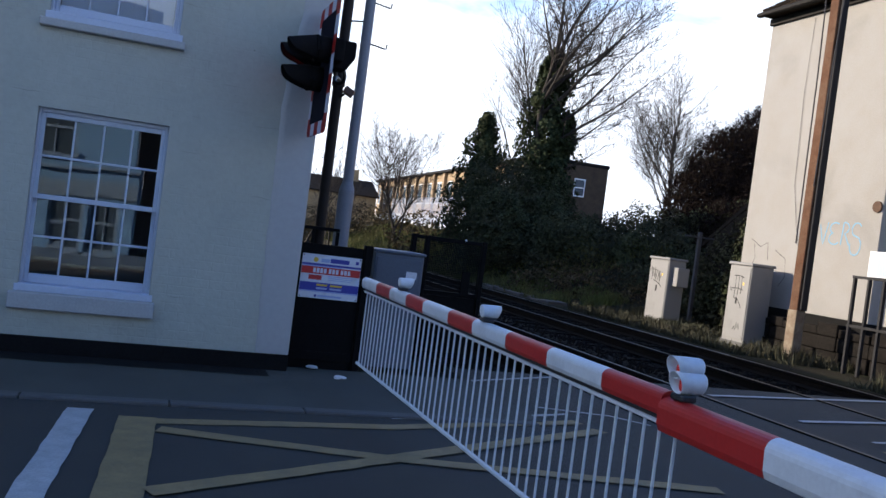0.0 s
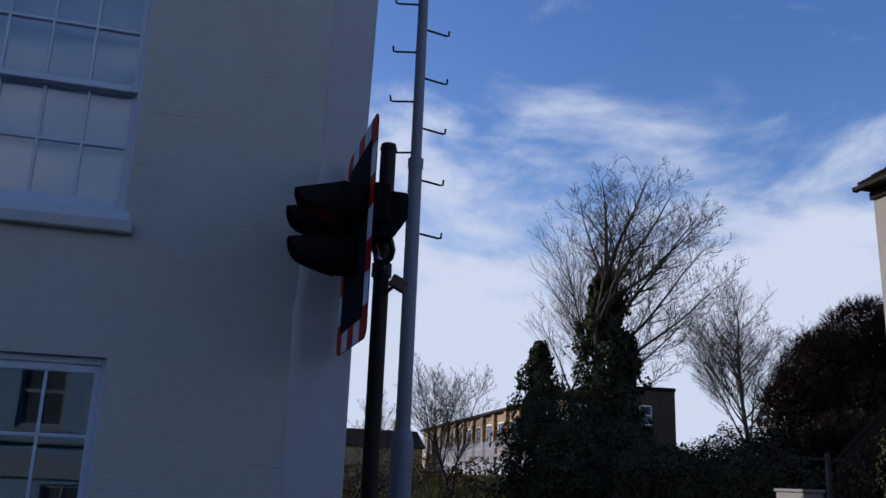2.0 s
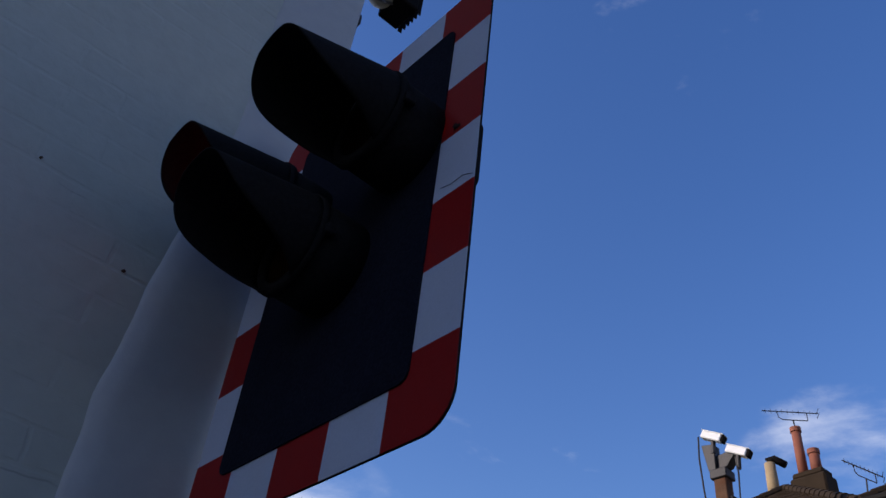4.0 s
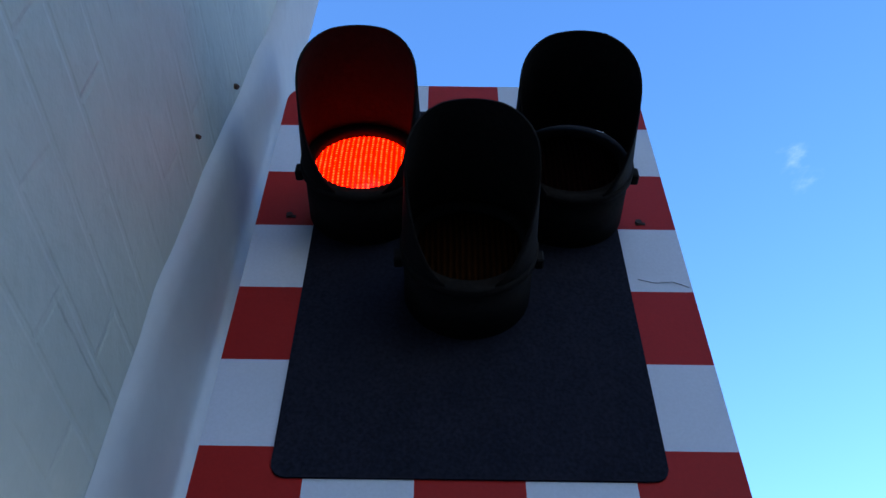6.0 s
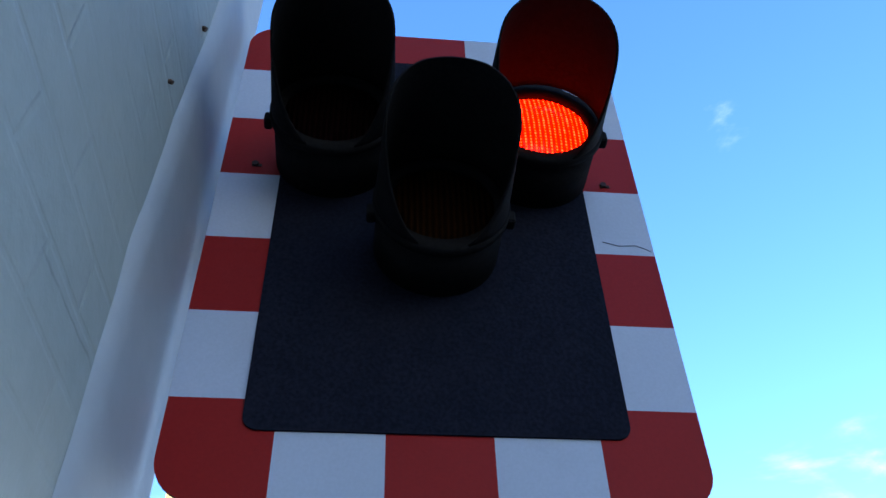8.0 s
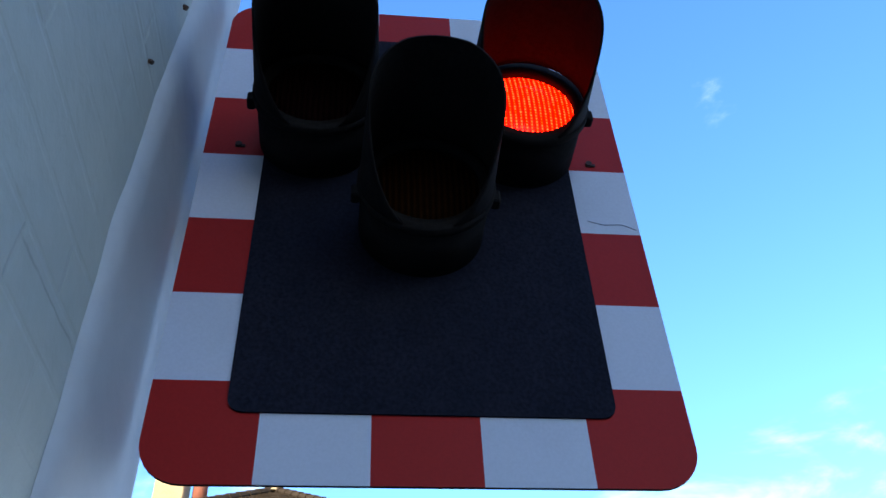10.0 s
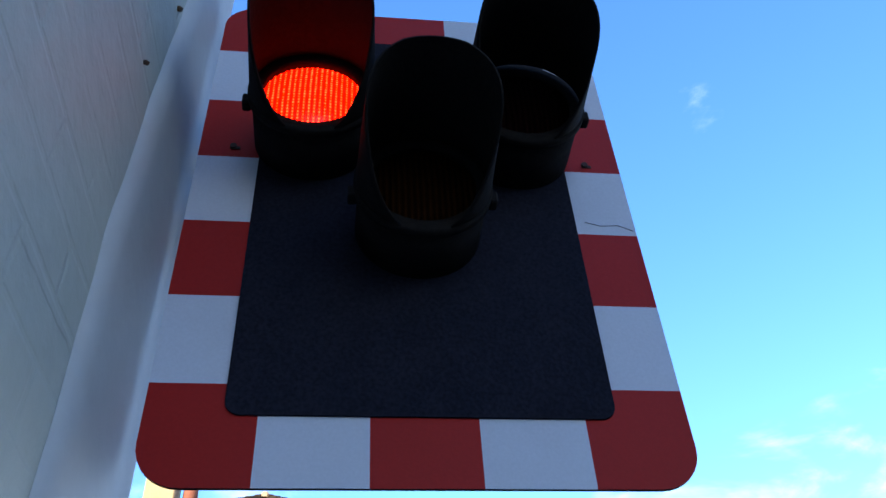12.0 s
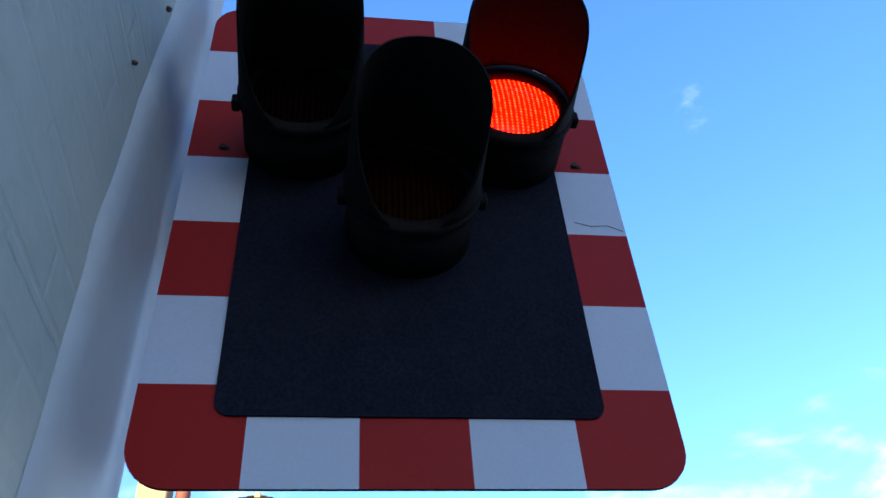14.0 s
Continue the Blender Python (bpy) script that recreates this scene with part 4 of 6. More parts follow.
            part("housing_back", box(0.0055, y - 0.095, z - 0.085, 0.105, y + 0.095, z + 0.10, 0.02, seg=2), M_HOOD, sig, "black moulded back of a lamp")
        else:
            part("lens", moved(lens_mesh(-1, R_LENS + 0.002, 0.012), LENS_X, y, z), M_LENS_AMBER, sig, "unlit amber lens")
    # box behind, with a chamfered foot
    part("terminal_box", prism([(0.0055, 2.60), (0.17, 2.595), (0.238, 2.70), (0.238, 2.82), (0.225, 2.835), (0.0055, 2.835)], "y", -0.085, 0.085, bevel=0.006), M_HOOD, sig, "black terminal box with sloping underside")
    for z in (2.64, 2.80):
        part("bracket", tube((0.07, 0.0, z), (PX - 0.02, PY - 0.03, z), 0.02, seg=12), M_POSTBROWN, sig, "steel arm from post to backboard")
    for z in (2.64, 2.80):
        part("clamp", tube((PX, PY, z - 0.04), (PX, PY, z + 0.04), 0.06, seg=24), M_POSTBROWN, sig)
    loop = [(0.155, 0.0, 2.63), (0.178, 0.0, 2.59), (0.189, 0.01, 2.555), (0.186, 0.03, 2.52), (0.17, 0.06, 2.50), (0.148, 0.1, 2.503), (0.14, 0.16, 2.53), (0.17, 0.3, 2.58), (0.23, 0.5, 2.62), (PX, PY - 0.05, 2.64)]
    part("conduit", bent(loop, 0.016, 10), M_RUBBER, sig, "black flexible cable conduit hanging in a loop", True)
    bx = box(-0.05, -0.035, -0.035, 0.05, 0.035, 0.035, 0.006)
    bmesh.ops.transform(bx, matrix=pose(0.40, 0.74, 2.55, 0, 28, -10), verts=list(bx.verts))
    part("sounder", bx, M_BOXRUST, sig, "small brown warning sounder on a bracket")
    part("sounder_bracket", bent([(PX, PY, 2.47), (0.34, 0.79, 2.50), (0.37, 0.76, 2.53)], 0.012, 8), M_POSTBROWN, sig)
    return sig, lenses


SIGNAL, LENSES = build_signal()


# ---- grey service column with climbing rungs ----
def build_column():
    cx, cy = 0.893, 2.58
    col = thing("service_column", cx, cy, 0, "blue-grey steel column with climbing rungs", "column")
    part("lower_shaft", tube((0, 0, 0), (0, 0, 1.72), 0.088, seg=24), M_STEEL, col, "wide lower shaft of painted steel")
    part("shoulder", tube((0, 0, 1.72), (0, 0, 1.82), 0.088, 0.060, seg=24), M_STEEL, col)
    part("middle_shaft", tube((0, 0, 1.82), (0, 0, 4.02), 0.060, 0.058, seg=24), M_STEEL, col)
    part("upper_shaft", tube((0, 0, 4.02), (0, 0, 7.55), 0.047, 0.040, seg=24), M_STEEL, col)
    part("collar", tube((0, 0, 3.97), (0, 0, 4.05), 0.066, seg=24), M_STEEL, col, "welded collar between shafts")
    for k in range(18):
        s = 1 if k % 2 == 0 else -1
        z = 3.385 + 0.2335 * k
        part("rung", bent([(s * 0.045, 0, z + 0.02), (s * 0.22, 0.0, z - 0.005), (s * 0.245, 0.0, z - 0.002), (s * 0.25, 0.0, z + 0.045)], 0.009, 6), M_RUNG, col)
    # floodlight on a side arm at the top
    part("arm", bent([(0.0, 0, 6.62), (0.10, -0.10, 6.74), (0.155, -0.13, 6.90), (0.17, -0.13, 7.3), (0.25, -0.13, 7.66), (0.42, -0.13, 7.69)], 0.014, 8), M_RUNG, col, "black steel side arm")
    part("arm_clamp", box(0.12, -0.17, 6.82, 0.19, -0.09, 6.92, 0.01), M_RUNG, col)
    head = part("floodlight", box(0.40, -0.26, 7.34, 0.60, 0.02, 7.92, 0.012), M_HOOD, col, "black finned floodlight body")
    for k in range(6):
        part("fin", box(0.602, -0.25 + 0.048 * k, 7.32, 0.64, -0.238 + 0.048 * k, 7.90, 0.003), M_HOOD, head)
    dome = bmesh.new()
    bmesh.ops.create_uvsphere(dome, u_segments=24, v_segments=14, radius=0.15, matrix=Matrix.Translation((0.335, -0.13, 7.46)) @ Matrix.Diagonal((0.85, 1, 1.0, 1)))
    part("dome", dome, M_DOME, head, "pale domed lamp cover", True)
    part("shade", tube((0.32, -0.13, 7.50), (0.35, -0.13, 7.68), 0.165, 0.08, 20), M_HOOD, head, "black shade over the dome")
    part("cable", bent([(0.165, -0.14, 7.32), (0.18, -0.17, 7.24), (0.24, -0.19, 7.20), (0.33, -0.18, 7.25), (0.42, -0.15, 7.35)], 0.013, 8), M_RUBBER, col, "looped black supply cable", True)
    return col


build_column()


# ---- the lowered barrier ----
def boom_profile(half_w, half_h):
    """A deep boom section: rounded over the top, flat sides, small radii below."""
    top = [(half_w * math.cos(radians(a)), half_h * 0.35 + half_h * 0.65 * math.sin(radians(a))) for a in range(0, 181, 18)]
    return top + [(-half_w * 0.94, -half_h * 0.55), (-half_w * 0.72, -half_h * 0.93), (-half_w * 0.5, -half_h), (half_w * 0.5, -half_h), (half_w * 0.72, -half_h * 0.93), (half_w * 0.94, -half_h * 0.55)]


def build_barrier():
    bar = thing("barrier", 0.496, 0, 0, "lowered red and white striped crossing barrier with hanging skirt", "barrier")
    zt = 0.909
    bands = [(-0.385, -0.83, 0), (-0.83, -1.205, 1), (-1.205, -1.612, 0), (-1.612, -1.985, 1), (-1.985, -2.461, 0), (-2.461, -2.85, 1), (-2.85, -3.298, 0), (-3.298, -3.75, 1), (-3.75, -4.222, 0), (-4.222, -4.62, 1)]
    for a, c, red in bands:
        part("boom_section", prism([(u, v + zt) for u, v in boom_profile(0.035, 0.044)], "y", c, a), M_BARR if red else M_BARW, bar, "red stripe" if red else "white stripe")
    big = [(-4.62, -5.145, 1), (-5.145, -5.75, 0), (-5.75, -6.35, 1), (-6.35, -6.95, 0), (-6.95, -7.55, 1), (-7.55, -8.15, 0), (-8.15, -8.9, 1)]
    for a, c, red in big:
        part("boom_section", prism([(u, v + zt - 0.033) for u, v in boom_profile(0.045, 0.060)], "y", c, a), M_BARR if red else M_BARW, bar, "wide red stripe" if red else "wide white stripe")
    part("skirt_rail", box(-0.010, -4.73, 0.258, 0.010, -0.40, 0.278, 0.004), M_BARW, bar, "thin white bottom rail of the skirt")
    part("skirt_seal", box(-0.006, -4.62, 0.848, 0.006, -0.40, 0.8645), M_RUBBER, bar, "black gap strip under the boom")
    part("skirt_top_rail", box(-0.011, -4.75, 0.832, 0.011, -0.40, 0.847, 0.003), M_BARW, bar, "thin white top rail of the skirt")
    rod = None
    n = 0
    y = -0.469
    while y > -4.72:
        top = 0.8405 if y > -4.62 else 0.818
        if rod is None:
            ob = part("rod", box(-0.004, -0.0042, -0.57, 0.004, 0.0042, 0.0), M_BARW, bar, "white hanging rod")
            rod = ob.data
        else:
            ob = new("rod", rod)
            ob.parent = bar
        ob.location = (0, y, top)
        y -= 0.0935
        n += 1
    for y0, twin in ((-1.42, False), (-2.96, False), (-4.69, True)):
        foot = 0.953 if y0 > -4.6 else 0.936
        part("lamp_foot", box(-0.03, y0 - 0.035, foot, 0.03, y0 + 0.035, foot + 0.022, 0.005), M_RUBBER, bar, "black rubber lamp foot")
        for dy, dz in ((0.0, 0.0), (0.024, 0.046))[: 2 if twin else 1]:
            lamp = part("lamp", lamp_shell(), M_BARW, bar, "white hooded lamp on the boom", True)
            lamp.matrix_basis = pose(0.012, y0 + dy, foot + 0.020 + dz, 0, 0, 0 if twin else 180) @ Matrix.Scale(0.92 if twin else 0.85, 4)
            part("lamp_lens", lamp_glass(), M_BARLENS, lamp, "red lamp glass")
    # drive housing past the kerb
    part("drive_housing", box(-0.28, -9.75, 0.08, 0.28, -8.85, 1.15, 0.03, seg=2), M_CABW, bar, "grey barrier drive housing")
    return bar


def lamp_shell():
    """A hooded lamp: a tapered drum with a slanting open mouth, its lip longest at the top."""
    b = bmesh.new()
    n = 28
    rings = []
    for s, r in ((0.0, 0.041), (0.5, 0.041), (0.9, 0.0395), (0.98, 0.037), (1.0, 0.031), (0.0, 0.038), (0.45, 0.036)):
        ring = []
        for k in range(n):
            a = 2 * math.pi * k / n
            z = 0.041 + r * math.sin(a)
            mouth = -0.040 - 0.026 * (z / 0.082)
            back = 0.052 + 0.010 * (z / 0.082)
            ring.append(b.verts.new((mouth + (back - mouth) * s, r * math.cos(a), z)))
        rings.append(ring)
    for a, c in list(zip(rings[:4], rings[1:5])) + [(rings[5], rings[0]), (rings[6], rings[5])]:
        for k in range(n):
            b.faces.new((a[k], a[(k + 1) % n], c[(k + 1) % n], c[k]))
    b.faces.new(rings[4])
    bmesh.ops.recalc_face_normals(b, faces=list(b.faces))
    return b


def lamp_glass():
    g = lens_mesh(-1, 0.0345, 0.006)
    bmesh.ops.transform(g, matrix=pose(0, 0, 0, 0, 12, 0), verts=list(g.verts))
    return moved(g, -0.012, 0, 0.041)


build_barrier()


# ---- fence, sign and cabinets at the house corner ----
def text_mesh(body, size, extrude=0.0006):
    cu = bpy.data.curves.new("lettering", "FONT")
    cu.body, cu.size, cu.extrude, cu.align_x, cu.align_y = body, size, extrude, "CENTER", "CENTER"
    ob = bpy.data.objects.new("lettering", cu)
    scene.collection.objects.link(ob)
    dg = bpy.context.evaluated_depsgraph_get()
    me = bpy.data.meshes.new_from_object(ob.evaluated_get(dg))
    bpy.data.objects.remove(ob)
    return me


def lettering(body, size, x, z, y, material, parent, width=None):
    me = text_mesh(body, size)
    me.materials.clear()
    me.materials.append(material)
    ob = new("lettering", me)
    ob.parent = parent
    xs = [v.co.x for v in me.vertices]
    k = (width / (max(xs) - min(xs))) if width else 1.0
    ob.matrix_basis = pose(x, y, z, 90, 0, 0) @ Matrix.Diagonal((k, 1, 1, 1))
    return ob


def build_fence():
    f = thing("gate", 0.1, 0.70, 0, "black solid steel gate and fence beside the house corner", "gate")
    part("panel", box(0.02, 0.0, 0.0, 0.62, 0.03, 1.14, 0.004), M_FENCE, f, "solid black gate panel")
    part("gate_post", box(0.625, -0.03, 0.0, 0.70, 0.05, 1.175, 0.006), M_FENCE, f)
    part("top_rail", box(0.0, 0.0, 1.265, 0.37, 0.03, 1.295, 0.004), M_FENCE, f)
    for x in (0.0, 0.115, 0.34):
        part("upright", box(x, 0.0, 1.142, x + 0.028, 0.03, 1.263, 0.003), M_FENCE, f)
    part("kick_rail", box(-0.0, -0.012, 0.08, 0.62, -0.002, 0.16, 0.003), M_FENCE, f)
    return f


build_fence()


def build_sign():
    s = thing("notice_board", 0.43, 0.692, 0.845, "weathered notice in white, red and blue bands on the gate", "sign")
    part("plate", box(-0.275, -0.004, -0.20, 0.275, 0.004, 0.20, 0.002), M_SIGN, s, "white plastic plate")

    def band(z0, z1, m, x0=-0.272, x1=0.272, yy=-0.0055):
        return part("band", box(x0, yy, z0, x1, -0.0042, z1), m, s)
    band(0.10, 0.118, M_SIGNBLUE)
    band(0.022, 0.088, M_SIGNRED)
    band(0.088, 0.1, M_SIGNLIGHT, -0.272, 0.1)
    band(-0.13, -0.055, M_SIGNBLUE)
    band(-0.142, -0.13, M_SIGNLIGHT)
    for x, w in ((-0.07, 0.10), (0.06, 0.11)):
        band(-0.085, -0.067, M_SIGNYEL, x - w / 2, x + w / 2, -0.0065)
        band(-0.115, -0.098, M_SIGNLIGHT, x - w / 2, x + w / 2, -0.0065)
    for z in (0.004, -0.012, -0.028):
        band(z, z + 0.007, M_SIGNLIGHT, -0.02, 0.22 - abs(z), -0.0052)
    band(-0.03, 0.012, M_SIGNRED, -0.2, -0.08, -0.0052)
    # plain bars where a trade name and a number stand
    for i in range(10):
        x = -0.165 + i * 0.033 + (0.012 if i > 3 else 0) + (0.012 if i > 6 else 0)
        band(0.034, 0.076, M_SIGN, x, x + 0.024, -0.007)
    band(0.132, 0.165, M_SIGNLIGHT, -0.10, -0.02, -0.0055)
    band(0.132, 0.172, M_SIGNBLUE, -0.015, 0.16, -0.0055)
    band(0.14, 0.17, M_SIGNBLUE, 0.22, 0.25, -0.0055)
    band(-0.188, -0.165, M_SIGNBLUE, -0.13, -0.11, -0.0055)
    band(-0.185, -0.167, M_SIGNLIGHT, -0.10, 0.12, -0.0055)
    b = tube((-0.15, -0.0055, 0.152), (-0.15, -0.0042, 0.152), 0.022, seg=16)
    part("emblem", b, M_SIGNYEL, s, "small yellow round emblem")
    for x in (-0.262, 0.262):
        for z in (-0.187, 0.187):
            part("screw", tube((x, -0.008, z), (x, -0.004, z), 0.006, seg=8), M_HOOD, s)
    return s


build_sign()


def build_steel_cabinet():
    c = thing("equipment_cabinet", 1.165, 1.25, 0.0, "blue-grey steel equipment cabinet behind the barrier tip", "cabinet")
    part("body", box(-0.25, -0.22, 0, 0.25, 0.22, 1.12, 0.008), M_CABBLUE, c)
    part("lid", box(-0.265, -0.235, 1.122, 0.265, 0.235, 1.15, 0.006), M_CABBLUE, c, "weathered lid")
    part("door", box(-0.23, -0.228, 0.06, 0.23, -0.2205, 1.08, 0.004), M_CABBLUE, c)
    part("label_plate", box(0.08, -0.231, 0.89, 0.19, -0.2285, 0.96), M_SIGN, c, "small white label plate")
    part("handle", box(-0.20, -0.245, 0.60, -0.18, -0.2285, 0.74, 0.004), M_RUNG, c)
    return c


build_steel_cabinet()


def build_mesh_gate():
    g = thing("mesh_gate", 1.44, 1.62, 0.0, "black framed wire mesh gate beside the line", "gate")
    for x in (0.0, 0.15, 0.80):
        part("gate_post", box(x, -0.03, 0, x + 0.05, 0.03, 1.34, 0.004), M_FENCE, g)
    for z in (0.06, 0.72, 1.29):
        part("gate_rail", box(0.205, -0.02, z, 0.795, 0.02, z + 0.045, 0.004), M_FENCE, g)
    part("top_bar", box(0.055, -0.02, 1.30, 0.145, 0.02, 1.335, 0.003), M_FENCE, g)
    part("lower_panel", box(0.205, -0.006, 0.11, 0.795, 0.006, 0.715), M_FENCE, g, "solid black lower panel")
    wires = bmesh.new()
    for i in range(30):
        x = 0.212 + i * 0.0197
        box(x, -0.002, 0.77, x + 0.0055, 0.001, 1.288, bm=wires)
    for i in range(27):
        z = 0.775 + i * 0.0192
        box(0.206, 0.0015, z, 0.794, 0.0035, z + 0.0055, bm=wires)
    part("mesh", wires, M_FENCE, g, "thin welded wire mesh")
    part("lock_box", box(0.60, -0.03, 0.74, 0.70, -0.021, 1.0, 0.004), M_FENCE, g)
    part("reflector", tube((0.60, -0.028, 1.335), (0.60, -0.021, 1.335), 0.012, seg=10), M_SIGN, g)
    return g


build_mesh_gate()


def build_scrap(x, y, z, seed):
    """A crumpled scrap of white paper."""
    rnd = random.Random(seed)
    b = bmesh.new()
    bmesh.ops.create_icosphere(b, subdivisions=2, radius=0.045)
    for v in b.verts:
        v.co *= rnd.uniform(0.6, 1.15)
        v.co.z *= 0.35
        v.co.x *= 1.4
    ob = bm_object("paper_scrap", b, M_PAPER)
    ob.location = (x, y, z)
    return tagged(ob, "crumpled scrap of white paper lying by the gate", "litter", group="scraps of litter")


build_scrap(0.51, 0.19, 0.03, 1)
build_scrap(0.34, 0.58, 0.035, 2)


# ---- far side of the line: cream house, poles, cabinets ----
CX = 10.62


def hip_roof(h, x0, y0, y1, ze, ax, ay, zr, back):
    """A hipped roof with its ridge along x: solid body, tile courses on the front slope, half-round tiles up the hips."""
    b = bmesh.new()
    lo = [b.verts.new(p) for p in ((x0, y0, ze), (x0, y1, ze), (back, y1, ze), (back, y0, ze))]
    hi_ = [b.verts.new(p) for p in ((x0, y0, ze + 0.06), (x0, y1, ze + 0.06), (back, y1, ze + 0.06), (back, y0, ze + 0.06))]
    r0, r1 = b.verts.new((ax, ay, zr)), b.verts.new((back - 0.3, ay, zr))
    b.faces.new(lo[::-1])
    for i in range(4):
        b.faces.new((lo[i], lo[(i + 1) % 4], hi_[(i + 1) % 4], hi_[i]))
    b.faces.new((hi_[0], hi_[1], r0))
    b.faces.new((hi_[1], hi_[2], r1, r0))
    b.faces.new((hi_[2], hi_[3], r1))
    b.faces.new((hi_[3], hi_[0], r0, r1))
    bmesh.ops.recalc_face_normals(b, faces=list(b.faces))
    roof = part("roof", b, M_ROOF, h, "brown tiled hipped roof")
    rnd = random.Random(17)
    verts, faces = [], []
    n = 24

    def lay(p0, p1, q0, q1):
        """Courses between an eave p0-p1 and a top edge q0-q1."""
        p0, p1, q0, q1 = Vector(p0), Vector(p1), Vector(q0), Vector(q1)
        nn = (p1 - p0).cross(q0 - p0).normalized()
        if nn.z < 0:
            nn = -nn
        for r in range(n):
            a, c = r / n, min(1.0, (r + 1.25) / n)
            l0, l1 = p0.lerp(q0, a), p1.lerp(q1, a)
            u0, u1 = p0.lerp(q0, c), p1.lerp(q1, c)
            m = max(1, int((l1 - l0).length / 0.165))
            for i in range(m):
                f0, f1 = (i + 0.02) / m, (i + 0.98) / m
                lift = nn * (0.018 + rnd.uniform(0, 0.010))
                v = [l0.lerp(l1, f0) + lift, l0.lerp(l1, f1) + lift, u0.lerp(u1, f1) + nn * 0.006, u0.lerp(u1, f0) + nn * 0.006]
                k = len(verts)
                verts.extend(tuple(w) for w in v)
                verts.extend(tuple(w - nn * 0.02) for w in v[:2])
                faces.extend([(k, k + 1, k + 2, k + 3), (k, k + 4, k + 5, k + 1)])
    z = ze + 0.065
    lay((x0 - 0.02, y0, z), (x0 - 0.02, y1, z), (ax, ay - 0.02, zr), (ax, ay + 0.02, zr))
    lay((x0, y1 + 0.02, z), (back, y1 + 0.02, z), (ax, ay + 0.01, zr), (back - 0.3, ay + 0.01, zr))
    tagged(raw("roof_tiles", verts, faces, M_ROOF, roof), "courses of small brown roof tiles", kind="stuff")
    for yy in (y0, y1):
        p, q = Vector((x0, yy, ze + 0.08)), Vector((ax, ay, zr + 0.02))
        m = 15
        for i in range(m):
            part("hip_tile", tube(tuple(p.lerp(q, i / m)), tuple(p.lerp(q, (i + 1.08) / m)), 0.085, 0.07, 8), M_ROOF, roof)
    for i in range(5):
        part("ridge_tile", tube((ax + 0.4 * i, ay, zr + 0.01), (ax + 0.4 * i + 0.41, ay, zr + 0.01), 0.09, 0.085, 8), M_ROOF, roof)
    return roof


def aerial(h, x0, y0, z0, x1, y1, z1, mast):
    """A rooftop television aerial: long boom with short rods, a hanging bracket and a reflector."""
    a = part("television_aerial", tube((x0, y0, z0), (x1, y1, z1), 0.012, seg=6), M_RUNG, h, "thin metal television aerial")
    p, q = Vector((x0, y0, z0)), Vector((x1, y1, z1))
    side = (q - p).cross(Vector((0, 0, 1))).normalized()
    for i in range(9):
        c = p.lerp(q, 0.06 + 0.1 * i)
        part("rod", tube(tuple(c - Vector((0, 0, 0.05))), tuple(c + Vector((0, 0, 0.05))), 0.004, seg=4), M_RUNG, a)
    for k in (-1, 1):
        c = q + Vector((0, 0, 0.05 * k))
        part("reflector", tube(tuple(c - side * 0.1), tuple(c + side * 0.1), 0.006, seg=4), M_RUNG, a)
    u, v = p.lerp(q, 0.28), p.lerp(q, 0.80)
    dn = Vector((0, 0, -0.17))
    part("bracket", bent([tuple(u), tuple(u + dn * 0.7), tuple(u.lerp(v, 0.15) + dn), tuple(v + dn), tuple(v + dn * 0.9), tuple(v)], 0.010, 5), M_RUNG, a)
    part("mast", tube(mast, tuple(u.lerp(v, 0.5) + dn), 0.014, seg=6), M_RUNG, a)
    return a


